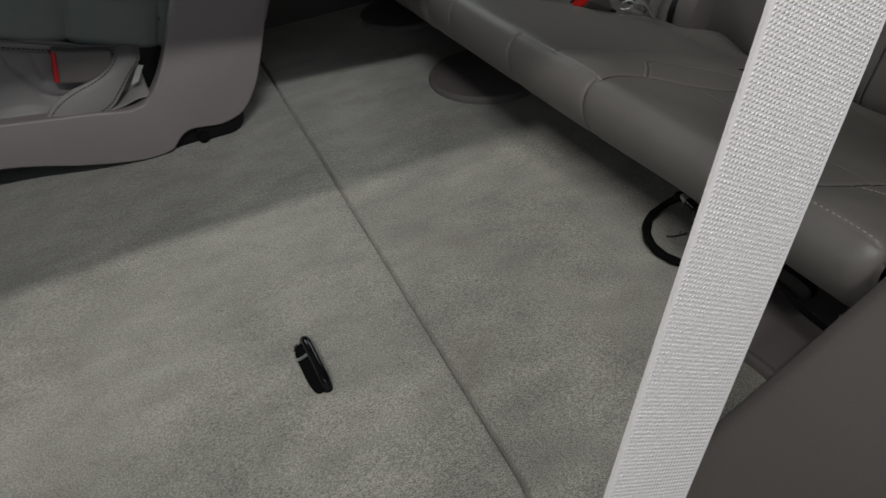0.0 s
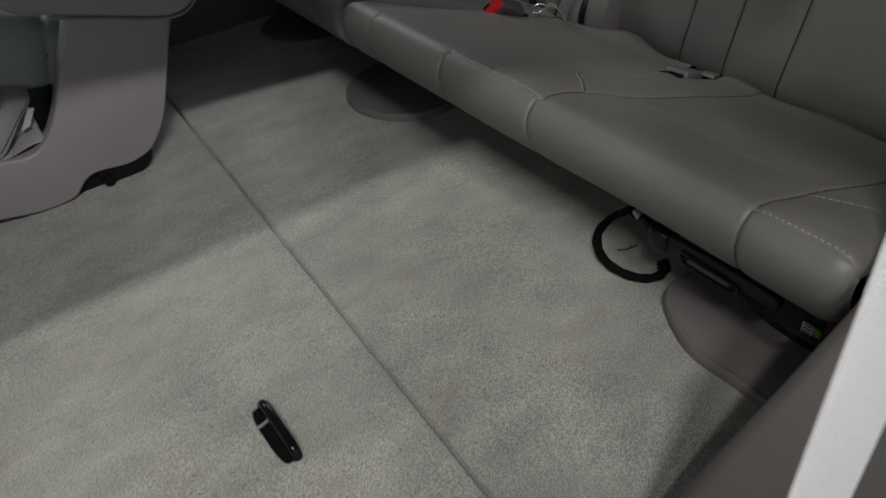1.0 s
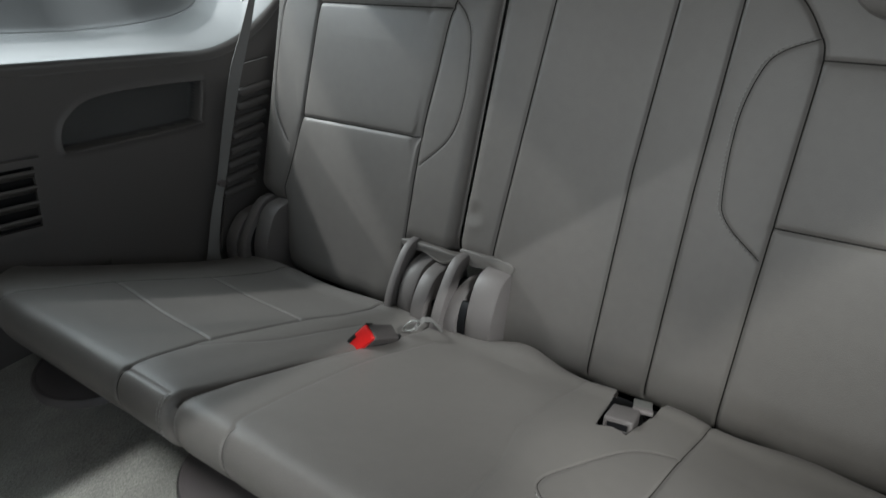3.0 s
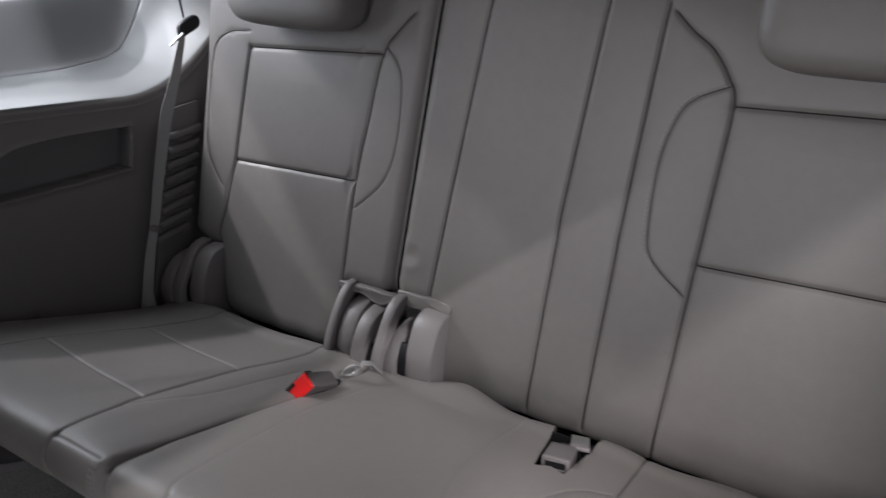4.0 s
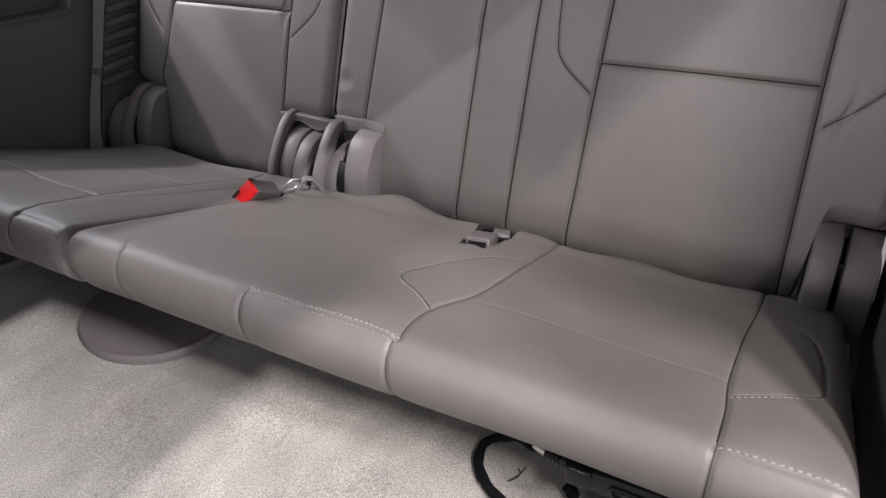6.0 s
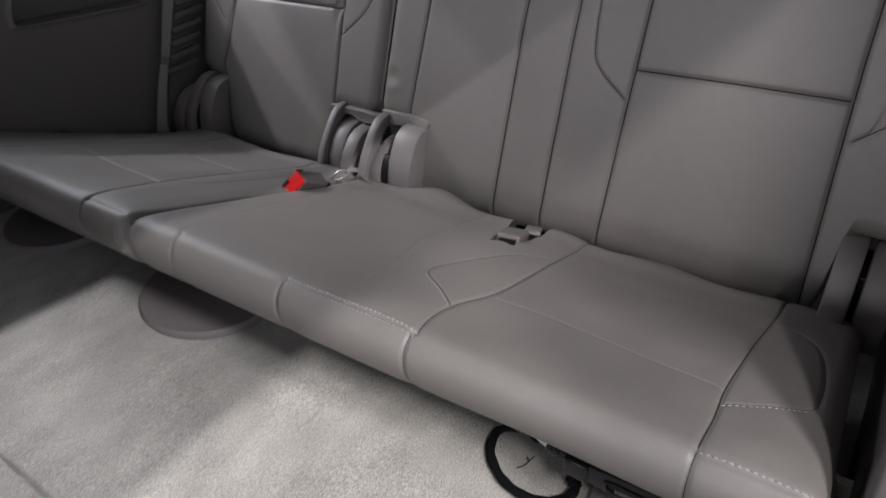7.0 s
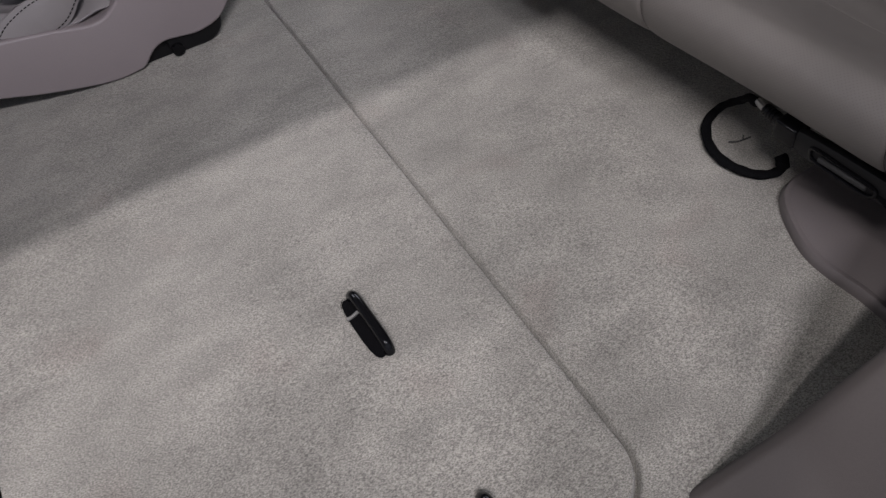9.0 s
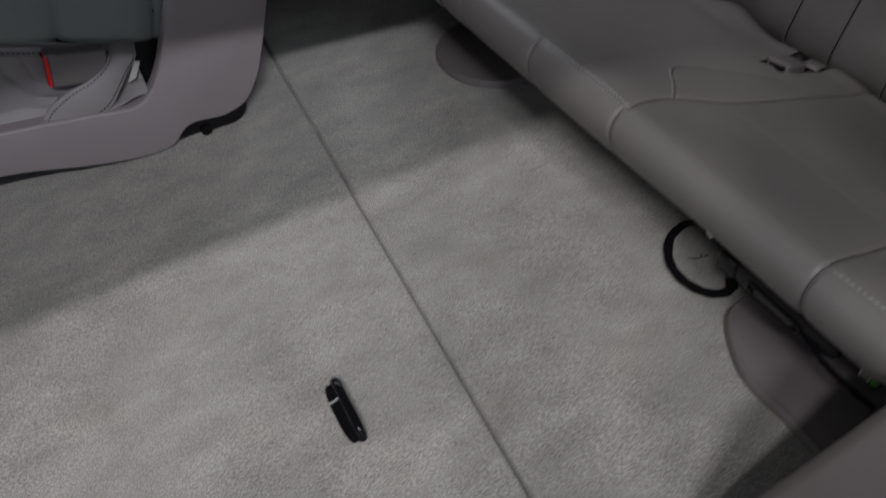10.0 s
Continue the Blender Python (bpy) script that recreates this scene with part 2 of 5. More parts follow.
def smooth_line(pts, n=12, closed=False):
    """A Catmull-Rom line through points of any dimension."""
    p = np.array(pts, float)
    out = []
    k = len(p)
    for i in range(k if closed else k - 1):
        p0 = p[(i - 1) % k] if closed or i > 0 else 2 * p[0] - p[1]
        p1, p2 = p[i], p[(i + 1) % k]
        p3 = p[(i + 2) % k] if closed or i + 2 < k else 2 * p[-1] - p[-2]
        for s in np.linspace(0, 1, n, endpoint=False):
            out.append(0.5 * (2 * p1 + (p2 - p0) * s + (2 * p0 - 5 * p1 + 4 * p2 - p3) * s**2 + (3 * p1 - p0 - 3 * p2 + p3) * s**3))
    if not closed:
        out.append(p[-1])
    return np.array(out)


def prism(outline, axis, lo, hi, bevel=0.0, seg=3):
    """An outline in the two other axes (x, z for y; y, z for x; x, y for z), drawn out from lo to hi."""
    bm = bmesh.new()

    def at(u, v, w):
        return {"x": (w, u, v), "y": (u, w, v), "z": (u, v, w)}[axis]

    a = [bm.verts.new(at(u, v, lo)) for u, v in outline]
    b = [bm.verts.new(at(u, v, hi)) for u, v in outline]
    n = len(a)
    fa, fb = bm.faces.new(a), bm.faces.new(b[::-1])
    for i in range(n):
        bm.faces.new((a[i], b[i], b[(i + 1) % n], a[(i + 1) % n]))
    bmesh.ops.recalc_face_normals(bm, faces=bm.faces)
    if bevel:
        es = list(set(fa.edges) | set(fb.edges))
        bmesh.ops.bevel(bm, geom=es, offset=bevel, segments=seg, profile=0.5, affect="EDGES", clamp_overlap=True)
    return bm


def tube(points, radius, sides=10, closed=False, flat=1.0, up=(0, 0, 1)):
    """A round or flattened rod along points."""
    p = np.array(points, float)
    n = len(p)
    bm = bmesh.new()
    rings = []
    for i in range(n):
        q0, q1 = (p[(i - 1) % n], p[(i + 1) % n]) if closed else (p[max(i - 1, 0)], p[min(i + 1, n - 1)])
        d = Vector(q1 - q0).normalized()
        u = Vector(up)
        side = d.cross(u)
        side = side.normalized() if side.length > 1e-4 else Vector((1, 0, 0))
        top = side.cross(d).normalized()
        rr = float(radius[i] if hasattr(radius, "__len__") else radius)
        rings.append([bm.verts.new(Vector(p[i]) + rr * (math.cos(a) * side + flat * math.sin(a) * top))
                      for a in np.linspace(0, 2 * math.pi, sides, endpoint=False)])
    for i in range(n if closed else n - 1):
        r0, r1 = rings[i], rings[(i + 1) % n]
        for j in range(sides):
            bm.faces.new((r0[j], r0[(j + 1) % sides], r1[(j + 1) % sides], r1[j]))
    if not closed:
        bm.faces.new(rings[0][::-1])
        bm.faces.new(rings[-1])
    return bm


def dashes(points, on, off, radius):
    """Short four-sided threads along points, in one mesh."""
    p = np.array(points, float)
    run = np.r_[0, np.cumsum(np.linalg.norm(np.diff(p, axis=0), axis=1))]
    bm = bmesh.new()
    for s in np.arange(0, run[-1] - on, on + off):
        a, b = (Vector([np.interp(q, run, p[:, k]) for k in range(3)]) for q in (s, s + on))
        side = (b - a).cross(Vector((0, -1, 0.3))).normalized() * radius
        up = (b - a).cross(side).normalized() * radius
        r0, r1 = ([bm.verts.new(c + v) for v in (side, up, -side, -up)] for c in (a, b))
        for i in range(4):
            bm.faces.new((r0[i], r0[(i + 1) % 4], r1[(i + 1) % 4], r1[i]))
        bm.faces.new(r0[::-1])
        bm.faces.new(r1)
    return bm


def ribbon(points, widths, thick=0.0016, across=6, crown=0.0):
    """A flat strap: points of its middle line, with the vector across it at each point."""
    p, w = np.array(points, float), np.array(widths, float)
    bm = bmesh.new()
    rows = []
    for i in range(len(p)):
        d = p[min(i + 1, len(p) - 1)] - p[max(i - 1, 0)]
        nrm = np.cross(w[i], d)
        nrm = nrm / (np.linalg.norm(nrm) + 1e-9)
        row = []
        for side in (1, -1):
            for s in np.linspace(-0.5, 0.5, across)[::side]:
                row.append(bm.verts.new(p[i] + w[i] * s + nrm * (side * thick / 2 + crown * (1 - 4 * s * s))))
        rows.append(row)
    m = len(rows[0])
    for i in range(len(rows) - 1):
        for j in range(m):
            bm.faces.new((rows[i][j], rows[i][(j + 1) % m], rows[i + 1][(j + 1) % m], rows[i + 1][j]))
    bm.faces.new(rows[0][::-1])
    bm.faces.new(rows[-1])
    return bm


def line_distance(a, b, line):
    """The distance of each (a, b) from a line of points in that plane."""
    d = np.full(a.shape, 9.0)
    for (x0, y0), (x1, y1) in zip(line[:-1], line[1:]):
        dx, dy = x1 - x0, y1 - y0
        s = np.clip(((a - x0) * dx + (b - y0) * dy) / (dx * dx + dy * dy + 1e-12), 0, 1)
        d = np.minimum(d, np.hypot(a - x0 - s * dx, b - y0 - s * dy))
    return d


class Pad:
    """Upholstery: a curved sheet over (a, b), sunk along its seams, rounded at its edges and drawn back by its thickness."""

    def __init__(self, place, a_range, b_range, step, seams=(), radii=(0.03, 0.03, 0.03, 0.03), depth=0.08, swell=None, hole=None, round_by=None):
        self.a = np.linspace(*a_range, max(8, int((a_range[1] - a_range[0]) / step)))
        self.b = np.linspace(*b_range, max(8, int((b_range[1] - b_range[0]) / step)))
        A, B = np.meshgrid(self.a, self.b, indexing="ij")
        base = place(A, B)
        ga, gb = np.gradient(base, axis=0), np.gradient(base, axis=1)
        nrm = np.cross(gb, ga)
        nrm /= np.linalg.norm(nrm, axis=2, keepdims=True) + 1e-12
        ra0, ra1, rb0, rb1 = radii
        da = np.maximum(np.clip(1 - (A - a_range[0]) / ra0, 0, None), np.clip(1 - (a_range[1] - A) / ra1, 0, None))
        db = np.maximum(np.clip(1 - (B - b_range[0]) / rb0, 0, None), np.clip(1 - (b_range[1] - B) / rb1, 0, None))
        q = np.hypot(da, db)
        R = 0.022 if round_by is None else (round_by(A, B) if callable(round_by) else round_by)
        h = -R * (1 - np.sqrt(1 - np.clip(q, 0, 1) ** 2)) - R * 1.2 * np.clip(q - 1, 0, 0.4)
        for line, groove, width, puff, reach in seams:
            d = line_distance(A, B, line)
            h -= groove * np.exp(-((d / width) ** 2)) + puff * np.exp(-d / reach)
        if swell is not None:
            h += swell(A, B)
        self.base, self.nrm, self.top, self.depth = base, nrm, base + nrm * h[..., None], depth
        self.hole = hole(A, B) if hole is not None else None
        self.A, self.B = A, B

    def at(self, a, b):
        """The place and normal on the finished surface."""
        u = np.clip((a - self.a[0]) / (self.a[1] - self.a[0]), 0, len(self.a) - 1.001)
        v = np.clip((b - self.b[0]) / (self.b[1] - self.b[0]), 0, len(self.b) - 1.001)
        i, j = int(u), int(v)
        u, v = u - i, v - j
        mix = [(i, j, (1 - u) * (1 - v)), (i + 1, j, u * (1 - v)), (i, j + 1, (1 - u) * v), (i + 1, j + 1, u * v)]
        return sum(self.top[p, q] * w for p, q, w in mix), sum(self.nrm[p, q] * w for p, q, w in mix)

    def shade_strips(self, lines, parent, width=0.0014, lift=0.0011):
        """The shade at the bottom of each seam, put in as a dark strip for each line."""
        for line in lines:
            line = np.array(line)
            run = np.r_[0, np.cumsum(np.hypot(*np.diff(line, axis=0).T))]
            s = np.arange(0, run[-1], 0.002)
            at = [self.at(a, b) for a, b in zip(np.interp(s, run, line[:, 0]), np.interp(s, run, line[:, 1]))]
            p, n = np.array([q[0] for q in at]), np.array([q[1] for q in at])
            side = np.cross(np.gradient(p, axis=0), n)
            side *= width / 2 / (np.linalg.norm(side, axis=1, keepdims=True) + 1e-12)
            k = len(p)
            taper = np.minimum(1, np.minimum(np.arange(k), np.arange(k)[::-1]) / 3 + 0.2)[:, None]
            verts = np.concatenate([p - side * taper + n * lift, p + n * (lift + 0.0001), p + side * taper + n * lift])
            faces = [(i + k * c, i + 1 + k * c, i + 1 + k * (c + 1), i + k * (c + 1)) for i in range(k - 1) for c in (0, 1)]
            mesh_object("seam", verts, faces, GAP_SHADE_THREAD, parent)

    def build(self, name, material, parent, label="", panel=None):
        na, nb = len(self.a), len(self.b)
        verts = self.top.reshape(-1, 3)
        idx = np.arange(na * nb).reshape(na, nb)
        quads = np.stack([idx[:-1, :-1], idx[:-1, 1:], idx[1:, 1:], idx[1:, :-1]], -1)
        if self.hole is not None:
            keep = ~(self.hole[:-1, :-1] & self.hole[1:, :-1] & self.hole[1:, 1:] & self.hole[:-1, 1:])
            quads = quads[keep]
        quads = quads.reshape(-1, 4)
        rim = np.r_[idx[:, 0], idx[-1, 1:], idx[-2::-1, -1], idx[0, -2:0:-1]]
        back = (self.top - self.nrm * self.depth).reshape(-1, 3)[rim]
        n0, k = len(verts), len(rim)
        nxt = (np.arange(k) + 1) % k
        skirt = np.stack([rim[nxt], rim, n0 + np.arange(k), n0 + nxt], -1)
        verts = np.concatenate([verts, back])
        faces = np.concatenate([quads, skirt])
        me = bpy.data.meshes.new(name)
        me.vertices.add(len(verts))
        me.vertices.foreach_set("co", verts.astype(np.float32).ravel())
        me.loops.add(4 * len(faces))
        me.loops.foreach_set("vertex_index", faces.astype(np.int32).ravel())
        me.polygons.add(len(faces))
        me.polygons.foreach_set("loop_start", np.arange(0, 4 * len(faces), 4, dtype=np.int32))
        me.polygons.foreach_set("use_smooth", np.ones(len(faces), dtype=bool))
        me.materials.append(material)
        lengths = np.concatenate([np.stack([self.A, self.B], -1).reshape(-1, 2), np.stack([self.A, self.B], -1).reshape(-1, 2)[rim]])
        layer = me.uv_layers.new(name="UVMap")
        layer.data.foreach_set("uv", lengths[faces].astype(np.float32).ravel())
        if panel is not None:
            mid = lengths[faces].mean(1)
            me.materials.append(panel[1])
            me.polygons.foreach_set("material_index", panel[0](mid[:, 0], mid[:, 1]).astype(np.int32))
        me.update(calc_edges=True)
        me.validate()
        ob = new(name, me)
        ob.parent = parent
        if label:
            ob["label"] = label
        return ob

    def stitches(self, lines, parent, length=0.0046, gap=0.0064, radius=0.0008, name="stitching", label="pale thread"):
        """Short threads along lines of the sheet, laid on it."""
        verts, faces = [], []
        for line in lines:
            line = np.array(line)
            run = np.r_[0, np.cumsum(np.hypot(*np.diff(line, axis=0).T))]
            for s in np.arange(0, run[-1] - length, gap):
                ends = [np.array([np.interp(q, run, line[:, 0]), np.interp(q, run, line[:, 1])]) for q in (s, s + length)]
                (p0, n0), (p1, n1) = self.at(*ends[0]), self.at(*ends[1])
                if np.linalg.norm(p1 - p0) < 1e-6:
                    continue
                side = np.cross(p1 - p0, n0)
                side /= np.linalg.norm(side) + 1e-9
                k = len(verts)
                for p, n in ((p0, n0), (p1, n1)):
                    verts += [p - side * radius - n * 0.0004, p - side * radius * 0.6 + n * 0.0007, p + side * radius * 0.6 + n * 0.0007, p + side * radius - n * 0.0004]
                faces += [(k, k + 4, k + 5, k + 1), (k + 1, k + 5, k + 6, k + 2), (k + 2, k + 6, k + 7, k + 3), (k, k + 1, k + 2, k + 3), (k + 4, k + 7, k + 6, k + 5)]
        return tagged(mesh_object(name, verts, faces, THREAD, parent, label), kind="stuff")


def bulb(name, centre, half, power, material, parent, turn=None, label="", n=48):
    """A pillow with rounded sides: an ellipsoid squared off by power (1 round, small is boxy)."""
    u = np.linspace(-math.pi / 2, math.pi / 2, n // 2)
    v = np.linspace(-math.pi, math.pi, n, endpoint=False)
    U, V = np.meshgrid(u, v, indexing="ij")

    def f(t, e):
        return np.sign(t) * np.abs(t) ** e

    pts = np.stack([half[0] * f(np.cos(U), power) * f(np.cos(V), power), half[1] * f(np.cos(U), power) * f(np.sin(V), power), half[2] * f(np.sin(U), power)], -1)
    m = Matrix.Translation(centre) @ (turn or Matrix())
    verts = [m @ Vector(p) for p in pts.reshape(-1, 3)]
    k = n // 2
    faces = [(i * n + j, i * n + (j + 1) % n, (i + 1) * n + (j + 1) % n, (i + 1) * n + j) for i in range(k - 1) for j in range(n)]
    return mesh_object(name, verts, faces, material, parent, label)


# ---- the cabin: floor, walls, roof ----
RAKE, BACK_X = 0.273, 1.065  # lean of the backrests, and their face at a height of 0.45


def sheet(name, xs, ys, place, material, thick, label, category, kind="structure"):
    """A gridded sheet with its underside."""
    X, Y = np.meshgrid(xs, ys, indexing="ij")
    top = place(X, Y)
    n, m = X.shape
    low = top - np.array([0, 0, thick])
    idx = np.arange(n * m).reshape(n, m)
    q = np.stack([idx[:-1, :-1], idx[1:, :-1], idx[1:, 1:], idx[:-1, 1:]], -1).reshape(-1, 4)
    rim = np.r_[idx[:, 0], idx[-1, 1:], idx[-2::-1, -1], idx[0, -2:0:-1]]
    k = len(rim)
    nxt = (np.arange(k) + 1) % k
    off = n * m
    side = np.stack([rim, off + np.arange(k), off + nxt, rim[nxt]], -1)
    verts = np.concatenate([top.reshape(-1, 3), low.reshape(-1, 3)[rim]])
    ob = mesh_object(name, verts, np.concatenate([q, side]).tolist() + [list(range(off, off + k))], material)
    ob.data.set_sharp_from_angle(angle=radians(50))
    return tagged(ob, label, category, kind=kind)


def ripple(X, Y, size, height):
    f = np.vectorize(lambda a, b: noise.noise(Vector((a * size, b * size, 0.3))))
    return height * f(X, Y)


def panel_inset(X, Y):
    """How far a place lies inside the outline of the loose floor panel, which has one rounded corner."""
    dx, dy = 0.155 + 0.05 * (Y - 0.4) - X, Y + 0.247
    r = 0.050
    return np.where((dx < r) & (dy < r), r - np.hypot(np.clip(r - dx, 0, None), np.clip(r - dy, 0, None)), np.minimum(dx, dy))


def main_floor(X, Y):
    z = ripple(X, Y, 6.0, 0.0015)
    z = z - 0.012 * np.exp(-(((panel_inset(X, Y) + 0.0012) / 0.0026) ** 2)) * (X > 0.06)
    z = z - 0.16 * (X > 0.66) * (np.clip((X - 0.66) / 0.03, 0, 1))
    return np.stack([X, Y, z], -1)


sheet("floor", np.r_[np.linspace(-1.6, 0.0, 20), np.linspace(0.02, 0.06, 5), np.linspace(0.0615, 0.20, 120), np.linspace(0.205, 0.72, 50), np.linspace(0.8, 1.9, 10)], np.r_[np.linspace(-0.62, -0.27, 16), np.linspace(-0.268, -0.18, 70), np.linspace(-0.175, 1.42, 70)], main_floor, CARPET, 0.03,
      "grey-beige cut pile carpet covering the cabin floor", "carpet")


def panel_floor(X, Y):
    """The loose carpet panel: a rounded corner and a soft edge along its seam."""
    d = panel_inset(X, Y)
    z = 0.0070 - 0.004 * np.exp(-np.clip(d, 0, None) / 0.006) - 0.011 * np.exp(-((np.clip(d, 0, None) / 0.0016) ** 2)) - 0.03 * (d < 0)
    z = z + ripple(X, Y, 5.0, 0.0012)
    u, v = (X - 0.015) / 0.085, (Y - 0.05) / 0.125
    q = np.maximum(np.abs(u), np.abs(v))
    z = z - 0.0018 * np.exp(-(((q - 1) / 0.12) ** 2))
    return np.stack([X, Y, z], -1)


sheet("floor_panel", np.r_[np.linspace(-1.5, -0.3, 16), np.linspace(-0.28, 0.06, 50), np.linspace(0.0625, 0.175, 130)], np.r_[np.linspace(-0.255, -0.17, 90), np.linspace(-0.165, 1.1, 130)],
      panel_floor, CARPET, 0.02, "grey-beige carpeted load floor panel with a rounded corner", "carpet")


def far_ledge(x):
    return 0.468 - 0.155 * (x - 0.57) + 2.0 * np.clip(x - 0.93, 0, None) ** 2


POCKET = smooth_line([(0.643, 0.315), (0.648, 0.345), (0.668, 0.367), (0.71, 0.382), (0.80, 0.377), (0.915, 0.360), (0.925, 0.352), (0.908, 0.292), (0.898, 0.284), (0.78, 0.294), (0.66, 0.308)], 6, closed=True)


def inside(A, B, loop):
    hit = np.zeros(A.shape, bool)
    for (x0, y0), (x1, y1) in zip(loop, np.roll(loop, -1, axis=0)):
        hit ^= ((y0 > B) != (y1 > B)) & (A < (x1 - x0) * (B - y0) / (y1 - y0 + 1e-12) + x0)
    return hit


def far_wall():
    xs = np.r_[np.linspace(-1.6, 0.4, 20), np.linspace(0.41, 0.62, 40), np.linspace(0.6225, 0.945, 220), np.linspace(0.95, 1.15, 50), np.linspace(1.18, 1.9, 12)]
    low = np.r_[np.linspace(0, 0.70, 40), np.linspace(0.703, 0.95, 120), np.linspace(0.955, 1, 20)]
    rows = []
    for x in xs:
        zl = float(far_ledge(np.clip(x, 0.2, 1.2)))
        t = np.clip((x - 0.80) / 0.15, 0, 1)
        deep = 0.24 - 0.07 * t * t * (3 - 2 * t)
        zb = max(zl + 0.014, 0.442) + 2.8 * float(np.clip(x - 1.0, 0, 0.2)) ** 2
        z = -0.16 + (zl - 0.02 + 0.16) * low
        y = np.full_like(z, 1.13) + 0.01 * np.exp(-(((z - zl + 0.02) / 0.03) ** 2))
        over = smooth_line([(1.14, zl - 0.02), (1.146, zl - 0.006), (1.165, zl + 0.002), (1.13 + deep * 0.6 + 0.03, zl + 0.45 * (zb - zl)), (1.135 + deep, zb), (1.155 + deep, zb + 0.028),
                            (1.17 + deep, max(0.565, zb + 0.04)), (1.185 + deep, max(0.577, zb + 0.05)), (1.30 + 0.5 * deep, max(0.585, zb + 0.055)), (1.43, 0.62), (1.43, 0.55)], 6)
        rows.append(np.concatenate([np.stack([np.full_like(z, x), y, z], -1), np.stack([np.full(len(over), x), over[:, 0], over[:, 1]], -1)]))
    g = np.array(rows)
    A, B = g[..., 0], g[..., 2]
    sunk = inside(A, B, POCKET) & (g[..., 1] < 1.15)
    d = line_distance(A, B, np.r_[POCKET, POCKET[:1]])
    g[..., 1] += np.where(sunk, 0.034 * np.clip(d / 0.004, 0, 1), -0.0040 * np.exp(-(d / 0.007) ** 2) * (g[..., 1] < 1.15))
    n, m = A.shape
    idx = np.arange(n * m).reshape(n, m)
    q = np.stack([idx[:-1, :-1], idx[:-1, 1:], idx[1:, 1:], idx[1:, :-1]], -1)
    cut, rise = len(low) + 8, len(low) + 25
    for name, rows_, material, label in (("wall_far", q[:, :cut], TRIM, "moulded dark taupe plastic side trim with a recessed pocket"), ("wall_far_panel", q[:, rise:], TRIM_MID, "dark grey recessed plastic panel under the side window"), ("wall_far_ledge", q[:, cut:rise], TRIM_LIGHT, "pale grey plastic ledge and window trim along the side")):
        ob = mesh_object(name, g.reshape(-1, 3), rows_.reshape(-1, 4).tolist(), material)
        if name == "wall_far":
            # Faces sunk into the pocket take a darker tone.
            ob.data.materials.append(POCKET_TONE)
            mid = g.reshape(-1, 3)[rows_.reshape(-1, 4)].mean(1)
            ob.data.polygons.foreach_set("material_index", (inside(mid[:, 0], mid[:, 2], POCKET) & (mid[:, 1] > 1.15)).astype(np.int32))
        sol = ob.modifiers.new("thickness", "SOLIDIFY")
        sol.thickness, sol.offset = 0.004, 1.0
        tagged(ob, label, "side trim", kind="structure")


far_wall()

# upper far side, unseen: window frame with a pillar added to block far lamps, and the roof
for name, x0, x1, z0, z1 in (("wall_far_front", -0.62, -0.45, 0.605, 1.1), ("far_light_block", 0.05, 0.46, 0.605, 1.1), ("wall_far_rear", 1.12, 1.9, 0.605, 1.1), ("wall_far_top", -1.6, 1.12, 0.98, 1.1)):
    tagged(part(name, box(x0, x1, 1.40, 1.44, z0, z1, 0.008), HEADLINER), "unseen light grey upper pillar trim added beside the side window", "pillar trim", kind="structure")
def roof_edge(x):
    """The upper edge of the door opening: nearly straight, drawn outwards towards the rear."""
    return np.interp(x, [-1.6, -0.42, -0.25, -0.12, -0.005, 0.15, 0.26, 0.55, 1.9], [-0.43, -0.429, -0.430, -0.444, -0.458, -0.493, -0.516, -0.57, -0.60])


bm = bmesh.new()
rim = [(x, float(roof_edge(x))) for x in np.linspace(-1.6, 1.9, 36)] + [(1.9, 1.5), (-1.6, 1.5)]
roof_low = [bm.verts.new((x, y, 1.10)) for x, y in rim]
roof_top = [bm.verts.new((x, y, 1.16)) for x, y in rim]
bm.faces.new(roof_low)
bm.faces.new(roof_top[::-1])
for i in range(len(rim)):
    k = (i + 1) % len(rim)
    bm.faces.new((roof_low[i], roof_top[i], roof_top[k], roof_low[k]))
tagged(part("ceiling", bm, HEADLINER, smooth=False), "pale grey cloth headliner of the cabin", "headliner", kind="structure")
for name, z0, z1 in (("wall_rear", -0.2, 0.62), ("wall_rear_top", 0.98, 1.1)):
    tagged(part(name, box(1.86, 1.9, -0.60, 1.40, z0, z1), TRIM), "plain taupe trim closing the load space", "wall", kind="structure")
for name, z0, z1 in (("wall_front", -0.05, 0.70), ("wall_front_top", 0.98, 1.1)):
    tagged(part(name, box(-1.64, -1.6, -0.60, 1.40, z0, z1), TRIM), "plain taupe trim closing the front of the cabin", "wall", kind="structure")


# the workshop round the vehicle, unseen: a ceiling added to cut overhead light, and its floor
CONCRETE = mat("grey_concrete", (0.30, 0.30, 0.29), 0.8, var=0.12, scale=2, fine=40, fine_var=0.08, bump=0.2, bump_scale=60, bump_dist=0.002)
tagged(part("added_ceiling", box(-3.8, 3.8, -3.6, 5.0, 2.75, 2.85), CONCRETE, smooth=False), "unseen grey slab added above the vehicle to cut overhead light", "ceiling", kind="structure")
tagged(part("workshop_floor", box(-3.8, 3.8, -3.6, 5.0, -0.65, -0.55), CONCRETE, smooth=False), "grey concrete workshop floor under the vehicle", "floor", kind="structure")


# near side: trim over the wheel arch, which is the rear edge of the open door
def arch(x):
    return np.interp(x, [0.0, 0.07, 0.14, 0.22, 0.32, 0.42, 0.55, 0.70, 0.90, 1.9], [-0.08, -0.035, 0.003, 0.042, 0.130, 0.210, 0.275, 0.31, 0.33, 0.34])


